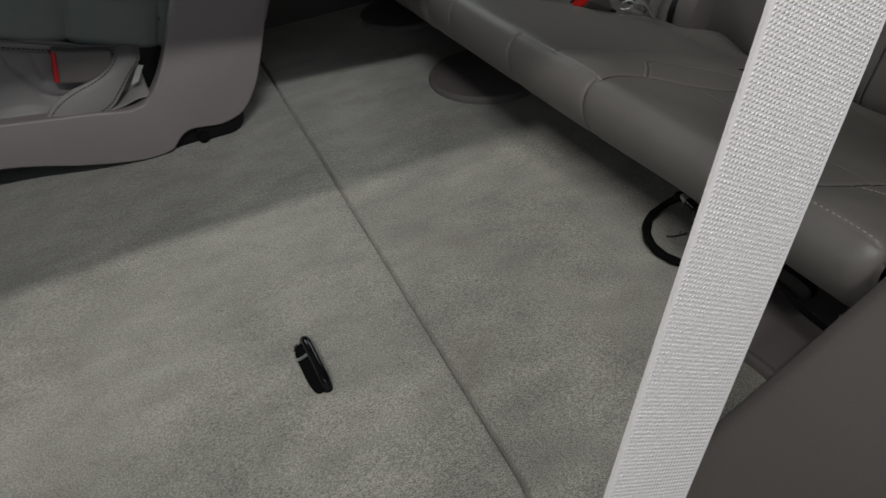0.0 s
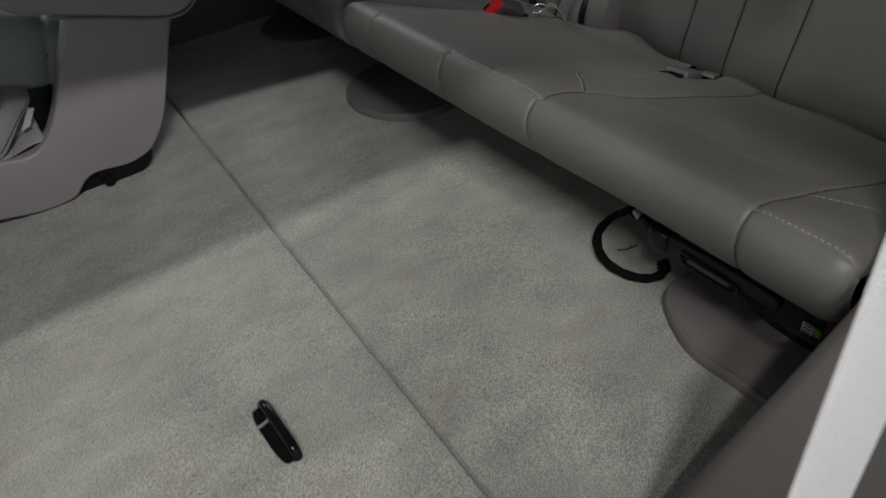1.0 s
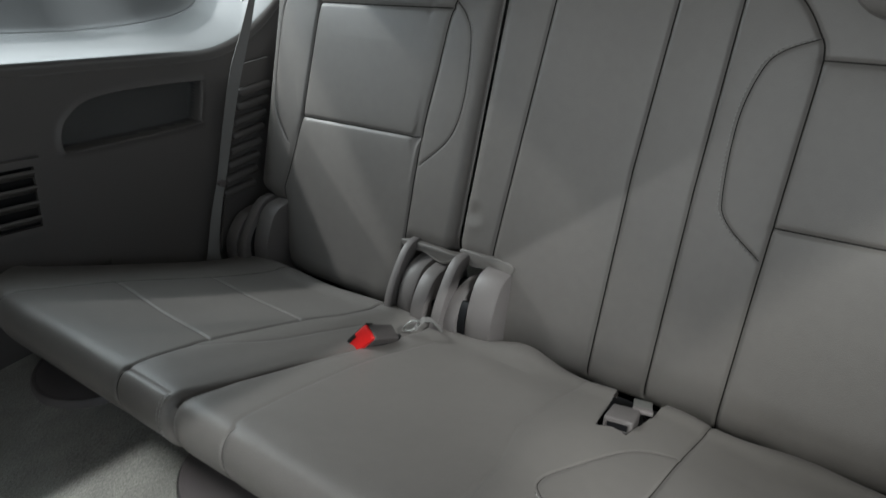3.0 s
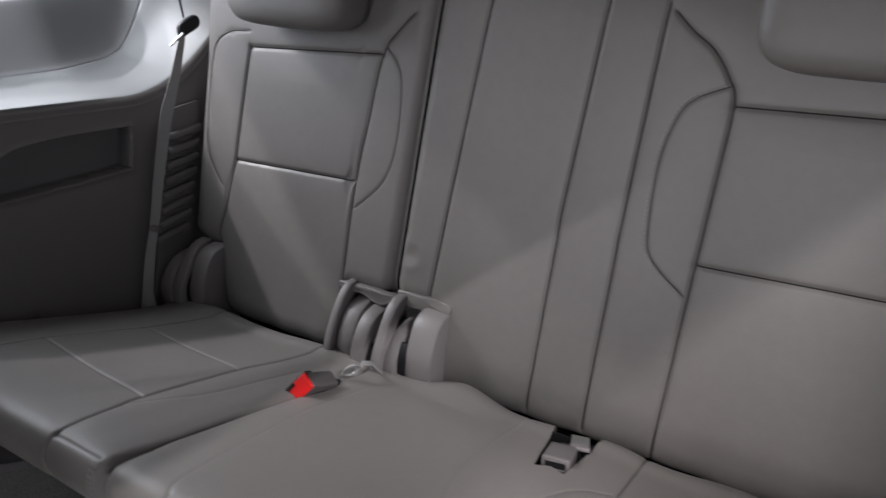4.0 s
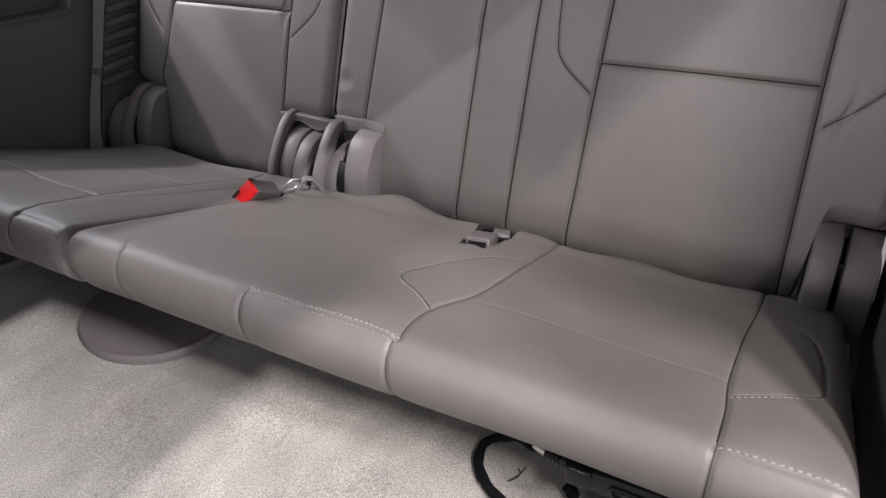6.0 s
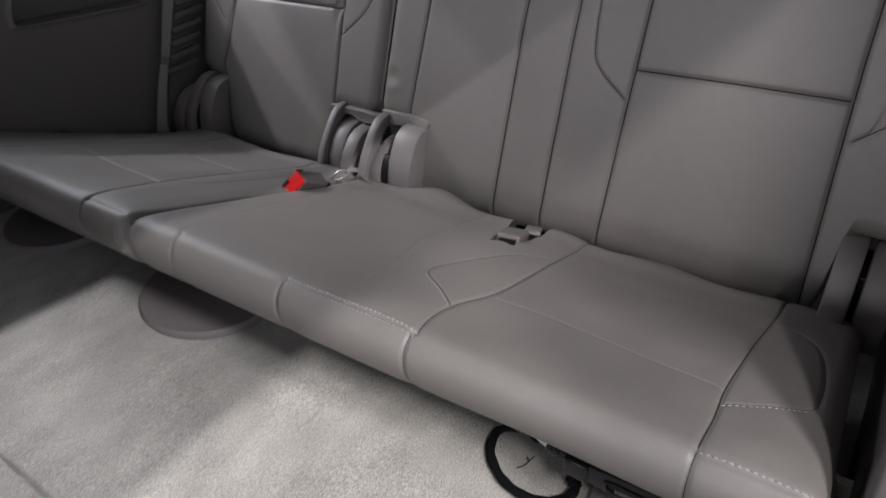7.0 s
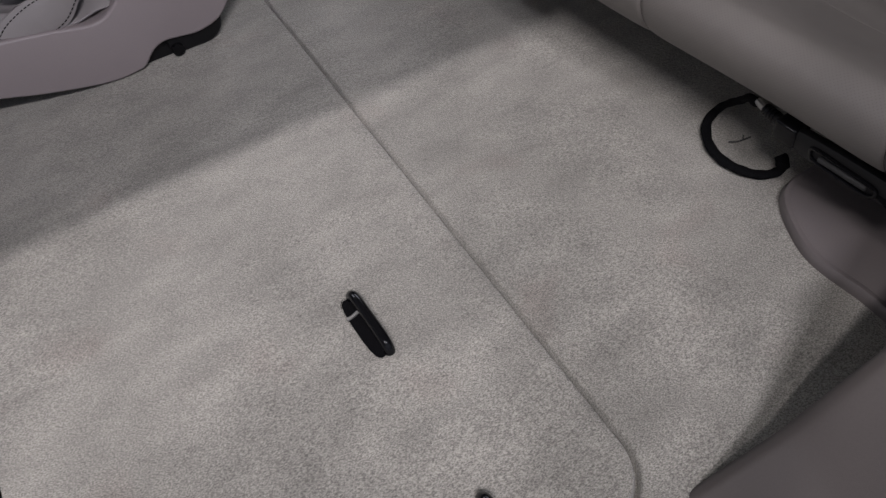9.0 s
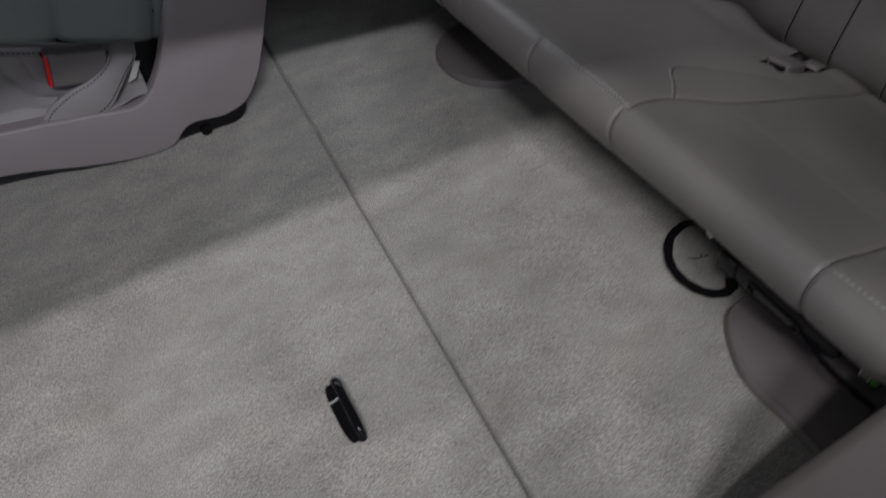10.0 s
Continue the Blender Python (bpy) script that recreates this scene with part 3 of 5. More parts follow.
def arch_side(x):
    return np.interp(x, [0.0, 0.07, 0.14, 0.22, 0.32, 0.42, 0.55, 0.9], [-0.232, -0.244, -0.254, -0.267, -0.283, -0.294, -0.303, -0.31])


def near_trim():
    xs = np.r_[np.linspace(0.0, 0.6, 66), np.linspace(0.62, 1.9, 30)]
    rows = []
    for x in xs:
        zr = float(arch(x))
        e = float(arch_side(x))
        prof = smooth_line([(e - 0.004, -0.20), (e - 0.003, 0.5 * zr - 0.06), (e - 0.002, zr - 0.035), (e - 0.003, zr - 0.012), (e - 0.010, zr - 0.001), (e - 0.026, zr - 0.004), (e - 0.08, zr - 0.040), (e - 0.13, zr - 0.080), (e - 0.147, zr - 0.083),
                            (e - 0.155, zr - 0.100), (e - 0.22, zr - 0.145), (e - 0.30, zr - 0.20), (e - 0.34, zr - 0.30)], 7)
        rows.append([(x, y, z) for y, z in prof])
    g = np.array(rows)
    n, m = g.shape[:2]
    idx = np.arange(n * m).reshape(n, m)
    q = np.stack([idx[:-1, :-1], idx[1:, :-1], idx[1:, 1:], idx[:-1, 1:]], -1).reshape(-1, 4)
    ob = mesh_object("wall_near", g.reshape(-1, 3), q.tolist() + [list(idx[0])], TRIM_SHADED)
    return tagged(ob, "smooth taupe plastic trim over the wheel arch beside the open door, darkened for shade", "side trim", kind="structure")


near_trim()
seal_line = [(x, float(arch_side(x)) - 0.147, float(arch(x)) - 0.077) for x in np.linspace(0.09, 0.75, 30)]
tagged(part("door_seal", tube(seal_line, 0.009, 10), PLASTIC), "soft taupe rubber seal along the door opening", "door seal", kind="structure")
# Unseen pillar, its outline set to shade the near end of the bench.
tagged(part("pillar_near", prism([(0.92, 1.1), (0.62, 1.1), (0.60, 0.75), (0.56, 0.52), (0.56, 0.30), (0.92, 0.30)], "y", -0.52, -0.40, 0.012), TRIM), "unseen taupe pillar trim behind the door opening, placed to shade the bench end", "pillar trim", kind="structure")
# Unseen closing panels; one shuts the quarter window to dim the near backrest.
for name, x0, x1, z0, z1 in (("pillar_near_rear", 1.42, 1.9, 0.30, 1.1), ("near_window_block", 0.92, 1.42, 0.30, 1.1), ("wall_near_front", -1.1, -0.95, -0.05, 1.1), ("door_near_front", -1.6, -1.1, -0.05, 0.55)):
    tagged(part(name, box(x0, x1, -0.52, -0.40, z0, z1, 0.015), TRIM), "unseen taupe panel added to close the near side round the door opening", "pillar trim", kind="structure")


# ---- floor fittings ----
def striker():
    """A steel loop in a felt-lined slot of the floor."""
    top = thing("seat_anchor", "glossy black steel seat anchor loop in a felt-lined carpet slot", "seat anchor", "floor anchors")
    rng = random.Random(4)
    ring = []
    for k in range(60):
        a = 2 * math.pi * k / 60
        c, s = math.cos(a), math.sin(a)
        ring.append((-0.0030 + 0.0088 * np.sign(c) * abs(c) ** 0.7, 0.0395 + 0.0425 * np.sign(s) * abs(s) ** 0.75))
    part("slot", prism(ring, "z", 0.0, 0.0072, 0.0004, 1), FELT, top, "black felt slot lining")
    bm = bmesh.new()
    for k in range(420):
        (x, y), (x2, y2) = ring[k % 60], ring[(k + 1) % 60]
        f = rng.random()
        p = Vector((x + (x2 - x) * f, y + (y2 - y) * f, 0.0062))
        out = Vector((p.x + 0.0030, (p.y - 0.0395) * 0.25, 0)).normalized() * rng.uniform(-0.001, 0.0024)
        tip = p + out + Vector((0, -rng.uniform(0.0, 0.0012), rng.uniform(0.001, 0.0034)))
        side = Vector((0.00028, 0.0002, 0))
        bm.faces.new([bm.verts.new(v) for v in (p - side, p + side, tip)])
    tagged(part("bristles", bm, FELT, top, "short black felt fibres", smooth=False), kind="stuff")
    loop = smooth_line([(0.0050, -0.001, 0.002), (0.0050, 0.001, 0.012), (0.0050, 0.011, 0.0185), (0.0050, 0.040, 0.0195), (0.0050, 0.068, 0.0185), (0.0045, 0.079, 0.012), (0.0040, 0.081, 0.002)], 6)
    part("loop", tube(loop, 0.0056, 16), BLACK_GLOSS, top, "glossy black steel loop")
    part("pin", tube(smooth_line([(-0.0120, 0.057, 0.0085), (-0.006, 0.0562, 0.0095), (0.002, 0.0580, 0.0105)], 4), 0.0019, 8), STEEL, top, "bright steel cross pin")
    return top


anchor = striker()
copy_thing(anchor, pose(-0.008, -0.253, 0.0))


def mount_cover(outline, label, at=0.0):
    top = thing("seat_mount_cover", label, "mount cover", "seat mount covers")
    low = np.array(outline)
    mid = low.mean(0)
    for name, rows in (("rim", ((1.0, -0.004), (1.0, 0.005), (0.99, 0.0095), (0.965, 0.0125), (0.93, 0.0128), (0.91, 0.0122))), ("plate", ((0.912, 0.004), (0.911, 0.0118), (0.90, 0.0122), (0.3, 0.0124)))):
        bm = bmesh.new()
        rings = [[bm.verts.new((*(mid + (p - mid) * s), z + at)) for p in low] for s, z in rows]
        for r0, r1 in zip(rings[:-1], rings[1:]):
            for i in range(len(r0)):
                bm.faces.new((r0[i], r0[(i + 1) % len(r0)], r1[(i + 1) % len(r0)], r1[i]))
        if name == "plate":
            bm.faces.new(rings[-1])
        part(name, bm, PLASTIC, top)
    return top


mount_cover(smooth_line([(0.443, -0.082), (0.420, -0.115), (0.404, -0.155), (0.404, -0.21), (0.410, -0.285), (0.50, -0.292), (0.62, -0.288), (0.63, -0.16), (0.60, -0.075), (0.505, -0.066), (0.465, -0.069)], 6, closed=True),
            "smooth taupe plastic mount cover with a raised rim on carpet")
mount_cover([(0.527 + 0.108 * math.cos(a), 0.590 + 0.116 * math.sin(a)) for a in np.linspace(0, 2 * math.pi, 64, endpoint=False)],
            "round taupe plastic mount cover under the bench")
mount_cover([(0.545 + 0.112 * math.cos(a), 0.995 + 0.108 * math.sin(a)) for a in np.linspace(0, 2 * math.pi, 64, endpoint=False)],
            "round dark taupe plastic mount cover in shade under the bench")
low_cover = mount_cover(smooth_line([(-0.361, -0.03), (-0.360, 0.085), (-0.366, 0.103), (-0.392, 0.138), (-0.43, 0.150), (-0.50, 0.145), (-0.52, 0.05), (-0.50, -0.05), (-0.43, -0.06), (-0.37, -0.05)], 5, closed=True),
                        "flat grey plastic floor cover with a black felt edge", at=0.004)
part("felt_edge", tube(smooth_line([(-0.357, -0.03, 0.008), (-0.356, 0.085, 0.008), (-0.362, 0.105, 0.008), (-0.389, 0.142, 0.008), (-0.43, 0.154, 0.008)], 6), 0.003, 8), FELT, low_cover, "black felt edge")

twig = thing("twig", "tiny dry dark twig lying on the carpet", "twig")
part("stem", tube(smooth_line([(0.475, 0.021, 0.0035), (0.482, 0.015, 0.0045), (0.490, 0.013, 0.004), (0.500, 0.011, 0.0045)], 5), 0.0009, 6), RUBBER, twig)
part("fork", tube([(0.490, 0.013, 0.004), (0.495, 0.018, 0.005)], 0.0007, 6), RUBBER, twig)

# pull strap on the floor and the bench latch under the cushion
strap = thing("pull_strap", "black cloth pull strap curled in a loop on the carpet", "pull strap")
line = smooth_line([(0.462, -0.012, 0.086), (0.480, 0.012, 0.070), (0.492, 0.030, 0.050), (0.501, 0.050, 0.030), (0.499, 0.063, 0.014), (0.476, 0.057, 0.009), (0.453, 0.032, 0.008), (0.443, 0.003, 0.008), (0.446, -0.024, 0.008), (0.458, -0.043, 0.008), (0.474, -0.051, 0.010), (0.484, -0.047, 0.014), (0.486, -0.040, 0.019)], 8)
wob = np.array([0.0058 + 0.0004 * math.sin(i * 0.9) + 0.0016 * (i > 84) for i in range(len(line))])
part("strap", tube(line, wob, 10, flat=0.8), FELT, strap)
part("ferrule", tube([(0.464, -0.011, 0.087), (0.460, -0.024, 0.087)], 0.0045, 8), STEEL, strap, "small steel ferrule")

latch = thing("seat_latch_frame", "black steel latch frame with cable under the bench cushion", "seat frame")
for k in range(4):
    part("spring_coil", tube([(0.4595 - 0.0006 * k, -0.026 - 0.004 * k, 0.087), (0.4590 - 0.0006 * k, -0.0285 - 0.004 * k, 0.087)], 0.0065, 12), BLACK_GLOSS, latch)
part("rod", tube([(0.460, -0.024, 0.087), (0.455, -0.078, 0.084)], 0.0065, 12), BLACK, latch)
part("clamp", box(0.443, 0.468, -0.075, -0.048, 0.073, 0.098, 0.004), BLACK_GLOSS, latch)
plate = smooth_line([(-0.064, 0.094), (-0.066, 0.078), (-0.085, 0.071), (-0.13, 0.070), (-0.17, 0.072), (-0.195, 0.074), (-0.210, 0.080), (-0.211, 0.095), (-0.18, 0.099), (-0.10, 0.099)], 5, closed=True)
part("frame", prism(plate, "x", 0.446, 0.458, 0.004, 2), BLACK, latch)
slot = smooth_line([(-0.098, 0.090), (-0.094, 0.084), (-0.100, 0.077), (-0.130, 0.075), (-0.160, 0.075), (-0.168, 0.081), (-0.162, 0.087), (-0.130, 0.089)], 5, closed=True)
part("slot_rim", tube([(0.445, y, z) for y, z in slot], 0.0022, 8, closed=True, up=(1, 0, 0)), BLACK_GLOSS, latch)
part("slot_bar", box(0.4425, 0.447, -0.158, -0.104, 0.079, 0.085, 0.002), RUBBER, latch)
part("cable", tube(smooth_line([(0.450, -0.160, 0.082), (0.445, -0.185, 0.078), (0.444, -0.205, 0.071), (0.446, -0.235, 0.066), (0.45, -0.265, 0.062)], 6), 0.0032, 10), FELT, latch, "black sleeved cable")
# Unseen block added to keep light out of the crevice behind the cushions.
part("rear_light_block", box(0.985, 1.0, -0.20, 1.0, -0.12, 0.04, 0.003), FELT, latch, "black block added to keep light out behind the cushions")
# Dark sheet puts the shade of the void under the cushion in its colour.
part("under_shade", box(0.60, 0.72, -0.268, 0.57, 0.040, 0.047, 0.003), DARK, latch, "dark sheet for the shade under the bench")
part("tag_bracket", box(0.4905, 0.500, -0.240, -0.220, 0.030, 0.098, 0.003), BLACK, latch)
tag = part("label_tag", box(0.4872, 0.4902, -0.234, -0.221, 0.038, 0.051, 0.001), WHITE, latch, "white label with a green end")
part("tag_end", box(0.4866, 0.4908, -0.243, -0.2345, 0.039, 0.053, 0.003), GREEN, tag, "green label end")
for k in range(3):
    part("print_bar", box(0.4865, 0.4876, -0.2325, -0.2235, 0.0402 + 0.0042 * k, 0.0415 + 0.0042 * k), RUBBER, tag, smooth=False)

# ---- the third-row bench ----
PROFILE = smooth_line([(0.60, 0.075), (0.52, 0.092), (0.462, 0.103), (0.436, 0.114), (0.420, 0.136), (0.413, 0.160), (0.417, 0.182), (0.434, 0.1965), (0.462, 0.1900), (0.49, 0.1794), (0.52, 0.1680), (0.56, 0.1528), (0.60, 0.1376), (0.70, 0.0996), (0.80, 0.0616), (0.90, 0.0236), (0.942, 0.0077)], 16)
RUN = np.r_[0, np.cumsum(np.hypot(*np.diff(PROFILE, axis=0).T))]
even = np.arange(0, RUN[-1], 0.001)
PROFILE = np.stack([np.interp(even, RUN, PROFILE[:, k]) for k in (0, 1)], 1)
blur = np.exp(-((np.arange(-24, 25) / 9.0) ** 2))
blur /= blur.sum()
PROFILE = np.stack([np.convolve(np.pad(PROFILE[:, k], 24, mode="reflect", reflect_type="odd"), blur, mode="valid") for k in (0, 1)], 1)
RUN = np.r_[0, np.cumsum(np.hypot(*np.diff(PROFILE, axis=0).T))]
NOSE = float(RUN[np.argmax(PROFILE[:, 1])])


def run_of(x):
    """Length along the cushion's outline to the depth x on its upper side."""
    k = int(np.argmax(PROFILE[:, 1]))
    return float(np.interp(x, PROFILE[k:, 0], RUN[k:]))


def run_low(z):
    """Length along the outline to the height z on its front."""
    j = int(np.argmax(PROFILE[:, 1]))
    zs = PROFILE[: j + 1, 1]
    return float(np.interp(z, zs, RUN[: j + 1]))


def cushion_place(A, B):
    x, z = np.interp(B, RUN, PROFILE[:, 0]), np.interp(B, RUN, PROFILE[:, 1])
    return np.stack([x, A, z], -1)


def top_line(pts, n=8):
    """A seam on the upper side, through points (y, x)."""
    return smooth_line([(y, run_of(x)) for y, x in pts], n)


def front_line(y, z0=0.10, z1=0.199, bow=0.0):
    return np.array([(y + bow * s, run_low(z0) + (run_low(z1) - run_low(z0)) * s) for s in np.linspace(0, 1, 8)])


DEEP = (0.0030, 0.0034, 0.0020, 0.013)
SEAM, SOFT, FAINT = (0.0022, 0.0026, 0.0014, 0.010), (0.0014, 0.0024, 0.0008, 0.009), (0.0009, 0.0024, 0.0003, 0.008)


def bench_wide():
    top = thing("third_row_seat", "wide grey leather third-row bench seat with one headrest and stitched panels", "car seat", "third-row seats")
    inner = top_line([(0.122, 0.433), (0.128, 0.47), (0.132, 0.52), (0.122, 0.60), (0.124, 0.70), (0.127, 0.79), (0.126, 0.945)])
    outer = top_line([(-0.172, 0.433), (-0.171, 0.50), (-0.166, 0.575), (-0.166, 0.70), (-0.170, 0.80), (-0.177, 0.945)])
    patch = top_line([(0.132, 0.518), (0.165, 0.546), (0.203, 0.576), (0.216, 0.60), (0.210, 0.64), (0.175, 0.745), (0.127, 0.787)])
    side_patch = top_line([(-0.170, 0.533), (-0.205, 0.553), (-0.244, 0.581), (-0.250, 0.62), (-0.248, 0.68), (-0.235, 0.755), (-0.205, 0.795), (-0.172, 0.81)])
    nose_a = np.array([(y, NOSE - 0.004 + 0.003 * math.sin(y * 9)) for y in np.linspace(0.308, 0.122, 14)])
    nose_b = np.array([(y, NOSE - 0.006) for y in np.linspace(-0.172, -0.268, 10)])
    seams = [(inner, *SEAM), (outer, *SEAM), (patch, *SOFT), (side_patch, *SOFT), (front_line(0.127), *SEAM), (front_line(0.308, bow=0.0), *SEAM), (front_line(-0.172), *SEAM),
             (nose_a, *FAINT), (nose_b, *FAINT), (front_line(0.486, bow=0.006), *SOFT), (top_line([(0.492, 0.433), (0.502, 0.455), (0.512, 0.50), (0.532, 0.62), (0.540, 0.70), (0.538, 0.84)]), *FAINT),
             (top_line([(0.222, 0.433), (0.248, 0.505), (0.266, 0.595), (0.300, 0.70), (0.310, 0.82), (0.305, 0.93)]), *FAINT), (top_line([(0.121, 0.583), (0.05, 0.600), (-0.02, 0.600), (-0.10, 0.583), (-0.167, 0.566)]), *FAINT)]

    def swell(A, B):
        x = np.interp(B, RUN, PROFILE[:, 0])
        up = np.clip((B - NOSE + 0.02) / 0.07, 0, 1)
        up = up * up * (3 - 2 * up)
        seat = -0.010 * np.exp(-(((A + 0.02) / 0.11) ** 2))
        bol = 0.006 * np.exp(-(((A + 0.225) / 0.04) ** 2)) * np.clip((0.9 - x) / 0.1, 0, 1) + 0.005 * np.exp(-(((A - 0.17) / 0.05) ** 2))
        lip = 0.014 * np.exp(-(((A - 0.42) / 0.06) ** 2)) * np.clip((x - 0.86) / 0.06, 0, 1)
        wave = 0.003 * np.sin(A * 31 + 1.2) * np.clip((x - 0.86) / 0.06, 0, 1)
        crease = 0.0009 * np.sin(A * 43 + 9 * x) * np.sin(x * 21 + 4 * A)
        return up * (seat * (0.5 + 0.5 * np.tanh((x - 0.52) / 0.06)) * np.clip((0.925 - x) / 0.12, 0, 1) + bol + lip + wave + crease + 0.006 * np.exp(-(((x - 0.900) / 0.020) ** 2)) - 0.034 * np.clip((x - 0.916) / 0.022, 0, 1) ** 1.6) - 0.003 * np.exp(-(((A + 0.02) / 0.12) ** 2)) * (1 - up)

    def notch(A, B):
        x = np.interp(B, RUN, PROFILE[:, 0])
        return (B > NOSE) & (x > 0.782) & (A < 0.240 + 0.20 * (x - 0.79)) & (A > 0.196 - 0.05 * (x - 0.79)) & (x + 0.6 * np.abs(A - 0.218) > 0.792)

    def ends(A, B):
        back = np.clip((B - NOSE - 0.01) / 0.08, 0, 1)
        rear = 1 - 0.65 * np.clip((B - RUN[-1] + 0.06) / 0.03, 0, 1)
        return np.where(A > 0.2, 0.017 - 0.011 * back * back * (3 - 2 * back), 0.019) * rear

    pad = Pad(cushion_place, (-0.278, 0.585), (0.0, RUN[-1]), 0.0019, seams, (0.024, 0.026, 0.03, 0.026), 0.022, swell, notch, ends)
    def centre(A, B):
        hi = np.where(B < NOSE, 0.122, np.interp(B, inner[:, 1], inner[:, 0]))
        lo = np.where(B < NOSE, -0.172, np.interp(B, outer[:, 1], outer[:, 0]))
        return (A < hi) & (A > lo)

    pad.build("cushion", LEATHER, top, "soft grey leather cushion with sunken seams and a perforated centre", (centre, LEATHER_PERF))
    pad.shade_strips([inner, outer], top, 0.0010)
    pad.shade_strips([front_line(0.127), front_line(0.308), front_line(-0.172), front_line(0.486, bow=0.006), patch, side_patch], top, 0.0007)
    double = [nose_a + (0, d) for d in (-0.0036, 0.0036)]
    single = [side_patch[:30] + (0.0, -0.0035), patch[:18] + (0.004, -0.002), front_line(0.576, bow=0.0), np.array([(0.576, b) for b in np.linspace(NOSE, NOSE + 0.05, 6)])]
    pad.stitches(double, top, 0.0040, 0.0060, 0.0006)
    pad.stitches(single + [nose_b + (0, 0.003)], top)
    # backrest
    back_seams = [np.array([(0.211, 0.60), (0.227, 0.305), (0.237, 0.0)]), np.array([(0.291, 0.60), (0.316, 0.314), (0.329, 0.0)]), np.array([(0.467, 0.60), (0.496, 0.36), (0.525, 0.11)]),
                  smooth_line([(0.203, 0.590), (0.175, 0.566), (0.145, 0.545), (0.121, 0.513), (0.110, 0.482), (0.114, 0.38), (0.119, 0.277), (0.125, 0.15), (0.132, -0.02)], 6),
                  smooth_line([(-0.270, 0.560), (-0.230, 0.545), (-0.195, 0.520), (-0.179, 0.490), (-0.178, 0.38), (-0.179, 0.287), (-0.184, 0.12), (-0.188, -0.02)], 6),
                  np.array([(0.110, 0.482), (-0.03, 0.486), (-0.179, 0.490)]), np.array([(0.119, 0.279), (-0.03, 0.284), (-0.179, 0.287)])]
    dees = [smooth_line([(0.116, 0.506), (0.155, 0.488), (0.175, 0.464), (0.190, 0.403), (0.189, 0.311), (0.176, 0.273), (0.123, 0.232)], 6), smooth_line([(-0.190, 0.508), (-0.229, 0.490), (-0.255, 0.42), (-0.262, 0.339), (-0.250, 0.289), (-0.185, 0.233)], 6)]
    cut_l, cut_r = -0.214, 0.482
    lay = backrest_pad((-0.300, 0.575), cut_l, cut_r, back_seams, dees, ((-0.035, 0.13),), dent=(0.566, 0.196))
    lay.build("backrest", LEATHER, top, "grey leather backrest with seamed panels")
    lay.shade_strips([lay.flat(s) for s in back_seams], top, 0.0019)
    lay.shade_strips([lay.flat(d) for d in dees], top, 0.0013)
    lay.stitches([dees[0] + (0.0050, 0.0), dees[1] - (0.0050, 0.0)], top)
    headrest(top, -0.036)
    hanging_flap(top, [(0.578, 0.134), (0.575, 0.121), (0.560, 0.112), (0.541, 0.114), (0.514, 0.119), (0.494, 0.116), (0.483, 0.108), (0.479, 0.118), (0.484, 0.134)])
    return top


def hanging_flap(parent, outline):
    """The soft leather end that hangs over the hinge arms, with its sewn welt."""
    line = smooth_line(outline, 5, closed=True)
    bm = prism(line, "x", -0.002, 0.010, 0.003, 3)
    for v in bm.verts:
        v.co.x += BACK_X + RAKE * (v.co.z - 0.45) + 0.0025 * math.sin(v.co.y * 90)
    flap = part("flap", bm, LEATHER, parent, "soft leather flap over the hinge")
    welt = [(BACK_X + RAKE * (z - 0.45) - 0.0030 + 0.0025 * math.sin(y * 90), y, z + 0.0055) for y, z in line if z < 0.112]
    welt.sort(key=lambda p: p[1])
    part("welt", tube(welt, 0.0005, 6), THREAD, flap, "pale sewn welt")


